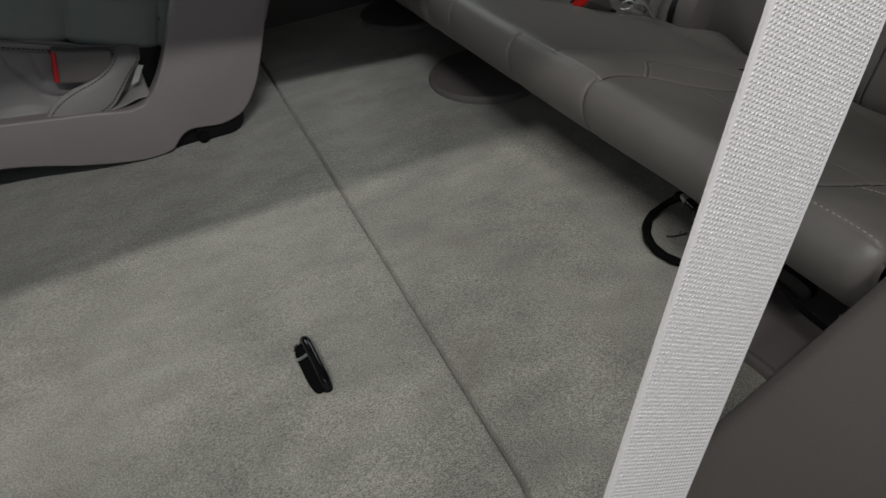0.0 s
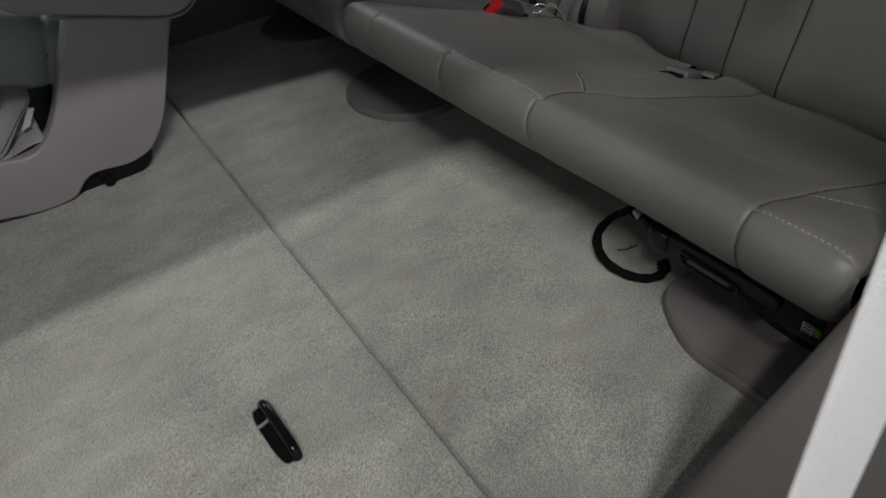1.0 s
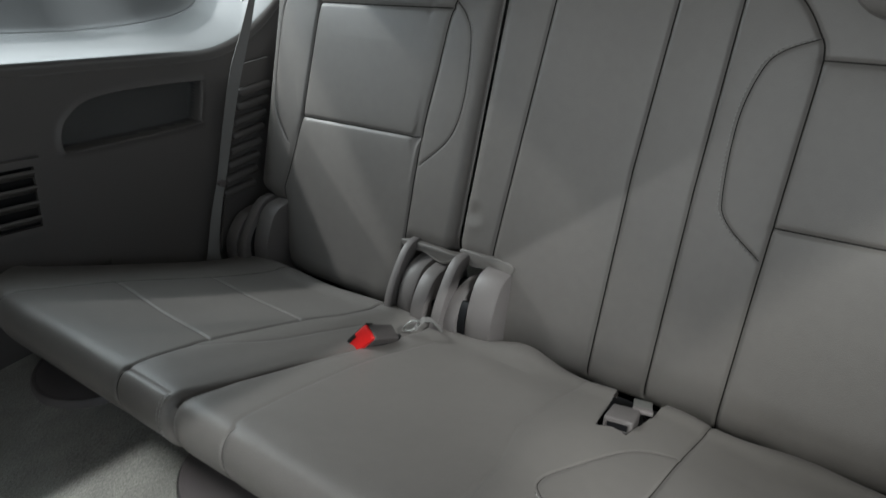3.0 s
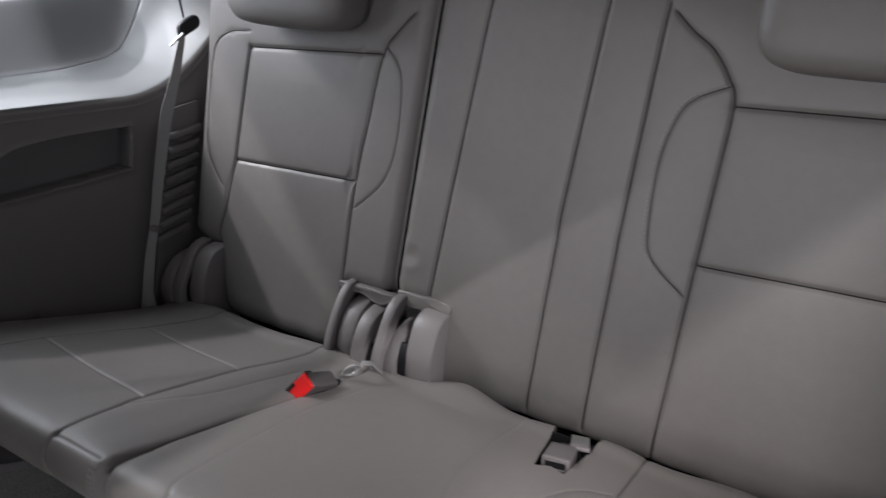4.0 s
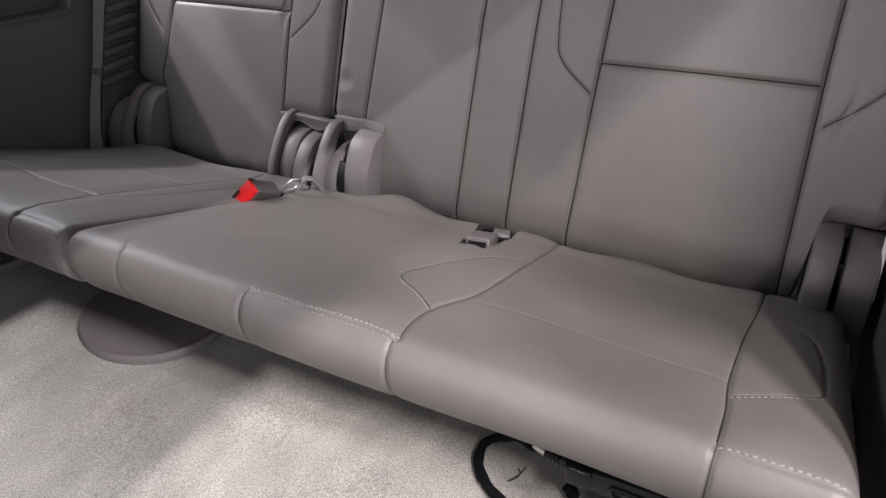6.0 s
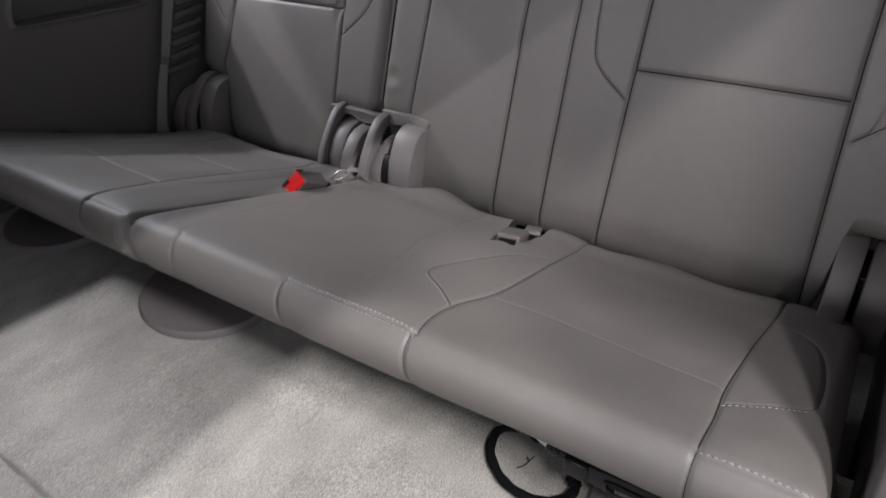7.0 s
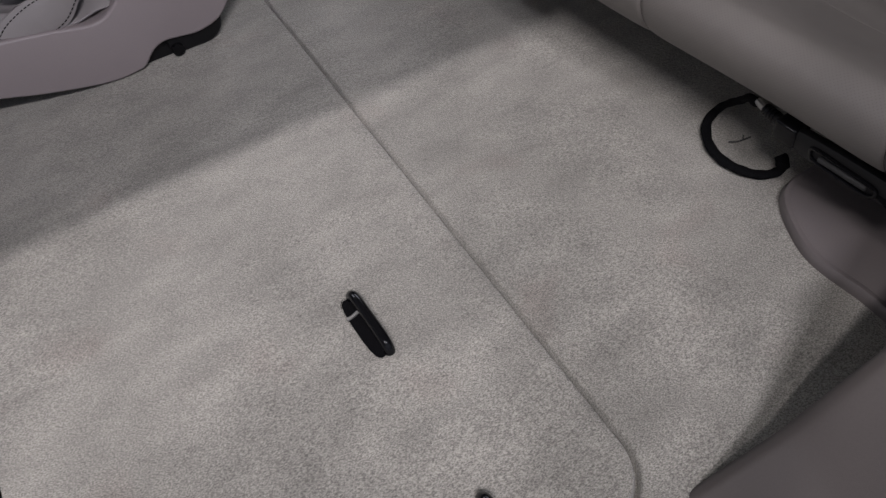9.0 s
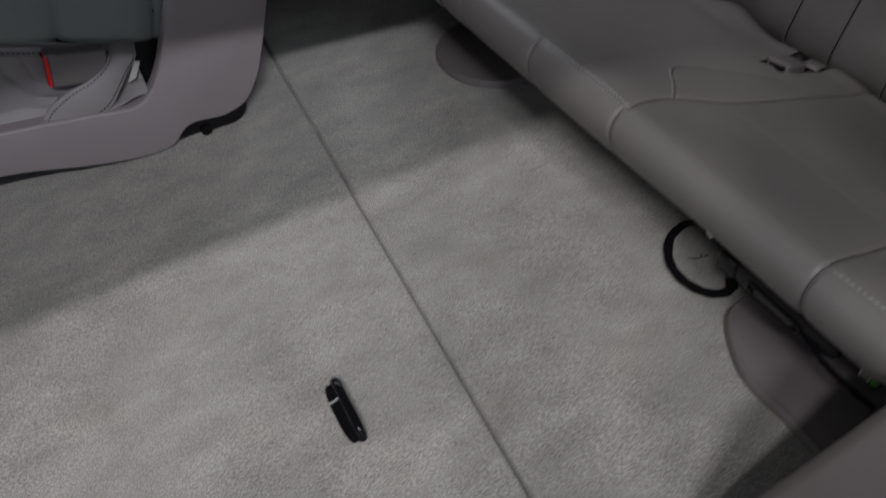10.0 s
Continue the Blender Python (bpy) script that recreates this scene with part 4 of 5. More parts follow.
def backrest_pad(a_range, cut_lo, cut_hi, seams, dees, inserts, dent=None, far=0.022):
    top_z = 0.665

    def low(A):
        rise = 1 / (1 + np.exp(-(cut_lo - A) / 0.0035)) + 1 / (1 + np.exp(-(A - cut_hi) / 0.0035))
        return -0.011 + 0.129 * np.clip(rise, 0, 1)

    def place(A, B):
        z0 = low(A)
        s = np.clip(B / 0.695, 0, 1)
        z = z0 + (top_z - z0) * s
        y = A - 0.078 * (z - 0.36) * np.exp(-((A - 0.572) / 0.12) ** 2)
        y = y + 0.024 * np.clip((0.46 - z) / 0.32, 0, 1) * np.clip((A - 1.0) / 0.075, 0, 1)
        x = BACK_X + RAKE * (z - 0.45)
        x = x + 0.02 * np.clip((z - 0.56) / 0.1, 0, 1) ** 2
        return np.stack([x, y, z], -1)

    def flat(line):
        """Seams are given as (y, z): bring them into the sheet's own lengths."""
        line, out = np.array(line, float), []
        run = np.r_[0, np.cumsum(np.hypot(*np.diff(line, axis=0).T))]
        fine = np.arange(0, run[-1], 0.004)
        for y, z in zip(np.interp(fine, run, line[:, 0]), np.interp(fine, run, line[:, 1])):
            a = y
            for _ in range(3):
                a = y + 0.078 * (z - 0.36) * math.exp(-(((a - 0.572) / 0.12) ** 2))
            z0 = float(low(np.array(a)))
            out.append((a, 0.695 * (z - z0) / (top_z - z0)))
        return np.array(out)

    rows = [(flat(s), *DEEP) for s in seams] + [(flat(d), *SOFT) for d in dees]

    def swell(A, B):
        z = low(A) + (top_z - low(A)) * B / 0.695
        h = np.zeros_like(A)
        for mid, half in inserts:
            h += 0.003 * np.exp(-(((A - mid) / half / 0.8) ** 2)) * np.clip((0.49 - z) / 0.05, 0, 1)
        if dent is not None:
            d = np.hypot(A - dent[0] + 0.012, z - dent[1])
            h += -0.0035 * np.exp(-(d / 0.012) ** 2) + 0.001 * np.exp(-((d - 0.022) / 0.008) ** 2)
        h += 0.0012 * np.sin(A * 70 + 3 * z) * np.exp(-z / 0.05)
        return h

    pad = Pad(place, a_range, (0.0, 0.695), 0.0019, rows, (0.022, far, 0.040, 0.05), 0.07, swell, None, lambda A, B: np.where(A > a_range[1] - far, far * 0.8 + 0.0044, 0.022))
    keep = pad.stitches
    pad.flat = flat
    pad.stitches = lambda lines, parent: keep([flat(l) for l in lines], parent)
    return pad


def headrest(top, y):
    lean = Matrix.Rotation(math.atan(RAKE), 4, "Y")
    hz = 0.625
    x = BACK_X + RAKE * (hz - 0.45) - 0.045
    rest = bulb("headrest", (x, y, hz), (0.050, 0.127, 0.092), 0.42, LEATHER, top, lean, "rounded grey leather headrest", 64)
    for side in (-1, 1):
        part("headrest_post", tube([(x + 0.03, y + 0.06 * side, hz - 0.02), (x + 0.03, y + 0.06 * side, hz - 0.11)], 0.006, 10), STEEL, top)
    return rest


def bench_narrow():
    top = thing("third_row_seat", "narrow grey leather third-row seat with headrest beside the side trim", "car seat", "third-row seats")
    right = top_line([(0.684, 0.433), (0.688, 0.47), (0.702, 0.53), (0.709, 0.57), (0.711, 0.73), (0.698, 0.81), (0.70, 0.945)])
    left = top_line([(0.985, 0.433), (0.982, 0.50), (0.981, 0.595), (0.960, 0.70), (0.945, 0.80), (0.947, 0.945)])
    seams = [(right, *SEAM), (left, *SOFT), (front_line(0.685), *SEAM), (front_line(0.985), *SOFT), (top_line([(0.709, 0.567), (0.83, 0.583), (0.981, 0.595)]), *SOFT), (top_line([(0.711, 0.730), (0.83, 0.745), (0.952, 0.748)]), *SOFT),
             (top_line([(0.70, 0.90), (0.83, 0.905), (0.947, 0.897)]), *SOFT), (top_line([(0.646, 0.79), (0.652, 0.72), (0.662, 0.62), (0.700, 0.53)]), *FAINT), (np.array([(y, NOSE - 0.004) for y in (0.685, 0.64, 0.602)]), *SOFT)]

    def swell(A, B):
        x = np.interp(B, RUN, PROFILE[:, 0])
        up = np.clip((B - NOSE + 0.02) / 0.07, 0, 1)
        return up * up * (3 - 2 * up) * (-0.008 * np.exp(-(((A - 0.84) / 0.10) ** 2)) * (0.5 + 0.5 * np.tanh((x - 0.52) / 0.06)) + 0.003 * np.exp(-(((A - 0.675) / 0.025) ** 2)) - 0.004 * np.exp(-(((A - 0.587) / 0.022) ** 2)) + 0.006 * np.exp(-(((x - 0.900) / 0.020) ** 2)) - 0.034 * np.clip((x - 0.916) / 0.022, 0, 1) ** 1.6)

    def place(A, B):
        p = cushion_place(A, B)
        t = np.clip((A - 0.95) / 0.155, 0, 1)
        p[..., 0] += 0.075 * t ** 2.4 * np.clip((0.80 - p[..., 0]) / 0.35, 0, 1)
        p[..., 2] -= 0.022 * t ** 2 * np.clip((B - NOSE + 0.06) / 0.08, 0, 1)
        return p

    def ends(A, B):
        back = np.clip((B - NOSE - 0.01) / 0.08, 0, 1)
        rear = 1 - 0.7 * np.clip((B - RUN[-1] + 0.06) / 0.03, 0, 1)
        return np.where(A < 0.7, 0.014 - 0.008 * back, 0.018) * rear

    pad = Pad(place, (0.587, 1.105), (0.0, RUN[-1]), 0.0019, seams, (0.012, 0.04, 0.03, 0.026), 0.022, swell, None, ends)
    def centre(A, B):
        return (B > NOSE) & (A > np.interp(B, right[:, 1], right[:, 0])) & (A < np.interp(B, left[:, 1], left[:, 0]))

    pad.build("cushion", LEATHER, top, "soft grey leather cushion with cross seams and a perforated centre", (centre, LEATHER_PERF))
    pad.shade_strips([right, front_line(0.685)], top, 0.0010)
    pad.shade_strips([left, front_line(0.985)], top, 0.0012)
    pad.stitches([front_line(0.5985), front_line(0.6035), right[20:44] - (0.005, 0)], top)
    seams = [np.array([(0.947, 0.489), (0.973, 0.288), (1.008, 0.150), (0.998, 0.0)]), smooth_line([(0.60, 0.565), (0.63, 0.535), (0.655, 0.500), (0.672, 0.40), (0.690, 0.295), (0.700, 0.15), (0.708, 0.0)], 6),
             np.array([(0.947, 0.489), (0.80, 0.494), (0.655, 0.500)]), np.array([(0.973, 0.288), (0.83, 0.292), (0.690, 0.295)])]
    dees = [smooth_line([(0.648, 0.511), (0.626, 0.490), (0.613, 0.455), (0.613, 0.367), (0.633, 0.303), (0.690, 0.248)], 6), smooth_line([(0.950, 0.515), (1.000, 0.51), (1.035, 0.48), (1.045, 0.40), (1.04, 0.30), (1.005, 0.235)], 6)]
    lay = backrest_pad((0.584, 1.075), 0.700, 0.992, seams, dees, ((0.815, 0.13),), far=0.042)
    lay.build("backrest", LEATHER, top, "grey leather backrest with seamed panels")
    lay.shade_strips([lay.flat(s) for s in seams], top, 0.0019)
    lay.shade_strips([lay.flat(d) for d in dees], top, 0.0013)
    lay.stitches([dees[0] - (0.0050, 0.0), dees[1] + (0.0050, 0.0)], top)
    headrest(top, 0.805)
    hanging_flap(top, [(0.704, 0.122), (0.702, 0.112), (0.690, 0.108), (0.662, 0.110), (0.635, 0.102), (0.610, 0.102), (0.594, 0.110), (0.590, 0.122)])
    return top


bench_wide()
bench_narrow()


# hinge covers between and beside the backrests
def soften(outline, times):
    """Cut the corners of a closed outline, again and again."""
    p = np.array(outline, float)
    for k in range(times):
        q = np.roll(p, -1, axis=0)
        c = 0.22 if k == 0 else 0.25
        p = np.stack([p * (1 - c) + q * c, p * c + q * (1 - c)], 1).reshape(-1, 2)
    return p


def hinge_shell(parent, y0, y1, high=0.118, deep=0.0, arm=False, material=HINGE):
    """A tombstone-shaped plastic cover that follows the pivot."""
    f = deep
    if arm:
        o = [(0.897 - f, -0.035), (0.893 - f, 0.045), (0.956 - f, high + 0.010), (1.000 - f, high + 0.014), (1.000 - f, high - 0.006), (0.968 - f, high - 0.014), (0.936 - f, 0.045), (0.94 - f, -0.035)]
    else:
        o = [(0.905 - f, -0.035), (0.900 - f, 0.045), (0.938 - f, high - 0.006), (0.985 - f, high), (1.03, high - 0.012), (1.03, -0.035)]
    line = soften(o, 3)
    return part("hinge_cover", prism(line, "y", y0, y1, min(0.0045, (y1 - y0) * 0.3), 2), material, parent, "taupe plastic hinge cover")


hinge = thing("pivot_cluster", "cluster of taupe plastic hinge covers between the backrests", "seat hinge", "seat hinges")
for y0, y1, arm, high, deep in ((0.672, 0.688, True, 0.116, 0.006), (0.636, 0.669, False, 0.104, 0.0), (0.603, 0.632, False, 0.100, 0.010), (0.562, 0.582, True, 0.118, 0.016), (0.539, 0.564, False, 0.090, 0.010), (0.478, 0.5275, False, 0.122, 0.0)):
    hinge_shell(hinge, y0, y1, high, deep, arm)
slot_line = soften([(0.9035, -0.02), (0.8985, 0.045), (0.922, 0.080), (0.93, 0.070), (0.92, 0.0)], 2)
part("slot", prism(slot_line, "y", 0.5265, 0.5405), BLACK, hinge, "black slot")
part("pivot_core", box(0.918, 1.02, 0.490, 0.685, -0.03, 0.055, 0.004), BLACK, hinge, "dark pivot")
hinge = thing("pivot_cluster", "pair of taupe plastic hinge covers beside the backrest and trim", "seat hinge", "seat hinges")
for y0, y1, arm, high, deep in ((-0.250, -0.216, False, 0.120, 0.016), (-0.300, -0.258, False, 0.112, 0.0)):
    hinge_shell(hinge, y0, y1, high, deep, arm)
part("pivot_core", box(0.94, 1.02, -0.30, -0.22, -0.03, 0.08, 0.004), BLACK, hinge, "dark pivot")
belt_end = thing("belt_end", "pale seat belt end folded down beside the hinge cover", "seat belt", "seat belts")
part("webbing", ribbon(smooth_line([(1.045, -0.300, 0.172), (1.014, -0.299, 0.150), (0.980, -0.2985, 0.139), (0.955, -0.298, 0.126), (0.944, -0.298, 0.104), (0.934, -0.298, 0.078), (0.922, -0.299, 0.045)], 5), [(0.009, 0.004, -0.005)] * 31, 0.002, 6), WEB, belt_end)
hinge = thing("pivot_cluster", "pair of taupe plastic hinge covers by the belt anchor", "seat hinge", "seat hinges")
for y0, y1, arm, high, deep in ((0.996, 1.036, False, 0.122, 0.0), (1.040, 1.064, True, 0.112, 0.012), (1.068, 1.100, False, 0.098, 0.018)):
    hinge_shell(hinge, y0, y1, high, deep, arm)
part("slot", prism(slot_line, "y", 1.036, 1.044), BLACK, hinge, "black slot")
part("pivot_core", box(0.94, 1.02, 1.0, 1.09, -0.03, 0.08, 0.004), BLACK, hinge, "dark pivot")


# ---- belts and buckles ----
def buckle(place, yaw, tilt, roll=0, material=HINGE, red=True, label="taupe belt buckle with a red release button", size=(0.030, 0.055, 0.020)):
    top = thing("seat_belt_buckle", label, "belt buckle", "belt buckles")
    sx, sy, sz = size
    m = pose(*place, roll, tilt, yaw)
    part("body", box(-0.008, sy, -sx / 2, sx / 2, -sz / 2, sz / 2, 0.004, m=m), material, top)
    if red:
        part("release_button", box(-0.014, -0.007, -sx / 2 + 0.001, sx / 2 - 0.001, -sz / 2 + 0.001, sz / 2 - 0.001, 0.0025, m=m), RED, top, "bright red release button")
        part("tongue_slot", box(-0.0152, -0.0136, -0.002, sx / 2 - 0.004, sz / 2 - 0.0065, sz / 2 - 0.002, 0.0006, m=m), GAP_SHADE_THREAD, top, "dark tongue slot")
        part("lip", box(-0.0120, 0.004, -sx / 2, sx / 2, sz / 2 - 0.0015, sz / 2 + 0.0012, 0.001, m=m), material, top)
    else:
        part("slot", box(-0.0086, -0.004, -sx / 2 + 0.006, sx / 2 - 0.006, -0.0035, 0.0045, m=m), BLACK, top, "dark tongue slot", smooth=False)
        part("slot_rim", tube([m @ Vector((-0.0086, a, b)) for a, b in ((-sx / 2 + 0.005, -0.0045), (sx / 2 - 0.005, -0.0045), (sx / 2 - 0.005, 0.0055), (-sx / 2 + 0.005, 0.0055))], 0.0009, 6, closed=True, up=(1, 0, 0)), material, top)
    part("stalk", box(sy - 0.004, sy + 0.025, -sx / 2 + 0.011, sx / 2 - 0.011, -0.003, 0.003, 0.001, m=m), BLACK, top, "black stalk")
    return top


# Black pad stands in for the shade between the cushions here.
slit_shade = bulb("slit_shade", (0.768, 0.590, 0.069), (0.046, 0.022, 0.008), 0.8, FELT, None, Matrix.Rotation(math.atan(0.38), 4, "Y"))
tagged(slit_shade, "black pad for the shade between the cushions round the buckle", "seat well")
buckle((0.738, 0.590, 0.087), 0, 30, -54, material=BUCKLE, size=(0.054, 0.052, 0.028), label="dark taupe belt buckle with a bright red button between the cushions")
loop = thing("belt_end", "short pale grey webbing end beside the hinge covers", "seat belt")
part("webbing", ribbon([(0.835, 0.572, 0.060), (0.850, 0.566, 0.072), (0.862, 0.560, 0.066), (0.885, 0.556, 0.03)], [(0.002, 0.004, 0.007)] * 4, 0.003), WEB_GREY, loop)
part("ring", tube(smooth_line([(0.822, 0.585, 0.062), (0.832, 0.574, 0.076), (0.842, 0.566, 0.070), (0.834, 0.576, 0.058)], 6, closed=True), 0.0018, 8, closed=True), STEEL, loop, "small steel ring")
pocket = part("well", box(0.775, 0.93, 0.200, 0.275, -0.06, 0.0, 0.003), BLACK, None)
tagged(pocket, "dark well in the bench cushion holding the centre buckle", "seat well")
buckle((0.808, 0.217, 0.060), 10, 22, material=DUSKY, red=False, size=(0.038, 0.050, 0.022), label="taupe centre belt buckle with a dark slot, sunk in the bench")
clip = thing("belt_tongue", "bright steel belt tongue beside the sunken buckle", "belt tongue")
part("plate", box(-0.02, 0.022, -0.013, 0.013, -0.0015, 0.0015, 0.001, m=pose(0.886, 0.214, 0.036, 6, 20, 20)), STEEL, clip)
part("grip", box(-0.026, -0.012, -0.014, 0.014, -0.003, 0.003, 0.002, m=pose(0.886, 0.214, 0.036, 6, 20, 20)), PLASTIC, clip)

part("latch_bar", box(-0.012, 0.012, -0.006, 0.006, -0.010, -0.002, 0.002, m=pose(0.880, 0.203, 0.030, 0, 14, 30)), BLACK_GLOSS, clip, "glossy black latch bar")

# far belt
belt = thing("seat_belt", "grey seat belt hanging from an oval guide on the side trim", "seat belt", "seat belts")
pts = smooth_line([(1.064, 1.105, 0.505), (1.030, 1.105, 0.437), (0.988, 1.105, 0.361), (0.946, 1.105, 0.262), (0.915, 1.105, 0.180), (0.884, 1.104, 0.110), (0.858, 1.102, 0.036), (0.85, 1.100, -0.005)], 6)
wid = np.array([np.array([math.cos(a), -math.sin(a) * 0.8, 0.1]) * w for a, w in zip(np.linspace(0.35, 0.75, len(pts)), np.interp(np.linspace(0, 1, len(pts)), [0, 0.25, 0.6, 0.85, 1], [0.012, 0.027, 0.019, 0.024, 0.042]))])
part("webbing", ribbon(pts, wid, 0.002, 6), WEB_GREY, belt)
part("stop_button", tube([(0.905, 1.094, 0.165), (0.905, 1.104, 0.165)], 0.007, 12, up=(1, 0, 0)), PLASTIC, belt)
guide = part("guide", prism(smooth_line([(-0.024, -0.006), (-0.016, -0.013), (0.016, -0.010), (0.025, 0.003), (0.017, 0.013), (-0.014, 0.010)], 5, closed=True), "y", -0.007, 0.007, 0.004), BLACK, belt, "dark oval belt guide")
guide.matrix_basis = pose(1.072, 1.098, 0.516, 0, -18, -20)
part("lever", tube([(1.052, 1.090, 0.506), (1.024, 1.098, 0.488)], 0.0026, 8), STEEL, belt, "bright metal clip")
part("upper_webbing", ribbon([(1.072, 1.105, 0.53), (1.11, 1.16, 0.64), (1.17, 1.25, 0.86), (1.19, 1.30, 1.02)], [(0.004, 0.0, 0.002), (0.006, 0, 0.0), (0.006, 0, 0), (0.006, 0, 0)], 0.002), BLACK, belt)

# near belt, hanging across the door opening
belt = thing("seat_belt", "pale woven seat belt hanging taut across the door opening", "seat belt", "seat belts")
lo, up = np.array((-0.098, -0.476, -0.06)), np.array((0.364, -0.3335, 1.09))
wide_lo, wide_up = np.array((0.052, 0.016, 0.0)), np.array((0.050, -0.027, 0.0))
part("webbing", ribbon([lo + (up - lo) * s for s in np.linspace(0, 1, 40)], [wide_lo + (wide_up - wide_lo) * s for s in np.linspace(0, 1, 40)], 0.0018, 12), WEB, belt)
verts, faces = [], []
dirn = (up - lo) / np.linalg.norm(up - lo)
for j in range(520):
    for k in range(26):
        run = 0.15 + 0.75 * (j + 0.5 * (k % 2)) / 520
        wv = wide_lo + (wide_up - wide_lo) * run
        nv = np.cross(wv, dirn)
        nv /= np.linalg.norm(nv)
        c = lo + (up - lo) * run + wv * ((k + 0.5) / 26 * 0.94 - 0.47)
        wv = wv / np.linalg.norm(wv)
        n0 = len(verts)
        for du in (-0.0007, 0.0007):
            for dv in (-0.00078, 0.00078):
                for dn in (-0.00096, 0.00096):
                    verts.append(c + dirn * du + wv * dv * (1 if du < 0 else 0.7) + nv * dn)
        faces += [(n0, n0 + 1, n0 + 3, n0 + 2), (n0 + 4, n0 + 6, n0 + 7, n0 + 5), (n0, n0 + 4, n0 + 5, n0 + 1), (n0 + 2, n0 + 3, n0 + 7, n0 + 6), (n0 + 1, n0 + 5, n0 + 7, n0 + 3), (n0, n0 + 2, n0 + 6, n0 + 4)]
tagged(mesh_object("weave", verts, faces, WEB, belt, "raised rows of pale weave"), kind="stuff")

# ---- far side details ----
vent = thing("air_vent", "dark plastic air vent with four tilted slats in the side trim", "air vent")
vent_turn = pose(0.505, 1.128, 0.270, 0, 8, 0)
bm = bmesh.new()
for x0, x1, z0, z1 in ((-0.095, 0.085, 0.050, 0.062), (-0.095, 0.085, -0.062, -0.050), (0.073, 0.085, -0.050, 0.050), (-0.095, -0.083, -0.050, 0.050)):
    box(x0, x1, -0.008, 0.006, z0, z1, 0.0, bm=bm)
bmesh.ops.transform(bm, matrix=vent_turn, verts=bm.verts)
part("frame", bm, TRIM, vent, smooth=False)
part("backing", box(-0.085, 0.075, 0.0, 0.0015, -0.052, 0.052, m=vent_turn), BLACK, vent, smooth=False)
for k in range(4):
    part("slat", box(-0.084, 0.074, -0.010, 0.010, -0.003, 0.003, 0.002, m=vent_turn @ pose(0, -0.004, 0.037 - 0.025 * k, -38, 0, 0)), TRIM, vent)
ribs = thing("ribbed_trim", "dark ribbed trim panel behind the hanging seat belt", "side trim")
part("backing", prism([(0.885, 0.02), (0.97, 0.02), (1.08, 0.37), (1.01, 0.37)], "y", 1.116, 1.122), TRIM, ribs, smooth=False)
for k in range(8):
    z = 0.135 + 0.0265 * k
    x = 0.952 + 0.42 * (z - 0.145)
    part("rib", box(x - 0.036, x + 0.045, 1.102, 1.120, z - 0.008, z + 0.008, 0.006, m=None), TRIM, ribs)

# ---- the second-row chair across the aisle ----
chair = thing("second_row_chair", "second-row captain's chair with a taupe plastic base shell and grey leather", "car seat")
shell = smooth_line([(0.172, 0.235), (0.148, 0.165), (0.122, 0.100), (0.110, 0.078), (0.094, 0.056), (0.074, 0.040), (0.043, 0.033), (0.015, 0.036), (-0.006, 0.0385), (-0.022, 0.0345), (-0.034, 0.025), (-0.043, 0.016), (-0.056, 0.0105), (-0.10, 0.010), (-0.18, 0.028), (-0.27, 0.056), (-0.36, 0.072),
                     (-0.47, 0.088), (-0.50, 0.115), (-0.48, 0.150), (-0.40, 0.150), (-0.30, 0.136), (-0.22, 0.123), (-0.14, 0.110), (-0.085, 0.100), (-0.055, 0.112), (-0.030, 0.142), (-0.005, 0.188), (0.022, 0.240), (0.045, 0.272), (0.10, 0.262), (0.155, 0.246)], 5, closed=True)
part("base_shell", prism(shell, "y", 0.640, 0.672, 0.009, 4), SHELL, chair, "smooth taupe plastic base shell")
part("base_shell", prism(shell, "y", 1.07, 1.10, 0.009, 2), SHELL, chair, "smooth taupe plastic base shell")
lobe = smooth_line([(0.0, 0.012), (0.035, 0.006), (0.062, 0.008), (0.079, 0.022), (0.082, 0.046), (0.05, 0.062), (0.0, 0.055)], 6, closed=True)
foot = part("foot", prism(lobe, "y", 0.650, 0.70, 0.006, 3), BLACK, chair, "black rear foot")
# Black block puts the shade of the gap under the shell in its colour.
part("foot_gap_shade", box(-0.045, 0.004, 0.658, 0.69, 0.004, 0.045, 0.006), BLACK, foot, "black block for the shade in the gap before the foot")
part("bolt", tube([(0.006, 0.642, 0.017), (0.006, 0.662, 0.017)], 0.009, 14, up=(1, 0, 0)), BLACK_GLOSS, foot, "glossy black bolt")
part("seat_pan", box(-0.46, 0.02, 0.720, 1.066, 0.05, 0.130, 0.01), DARK, chair, "dark seat pan")

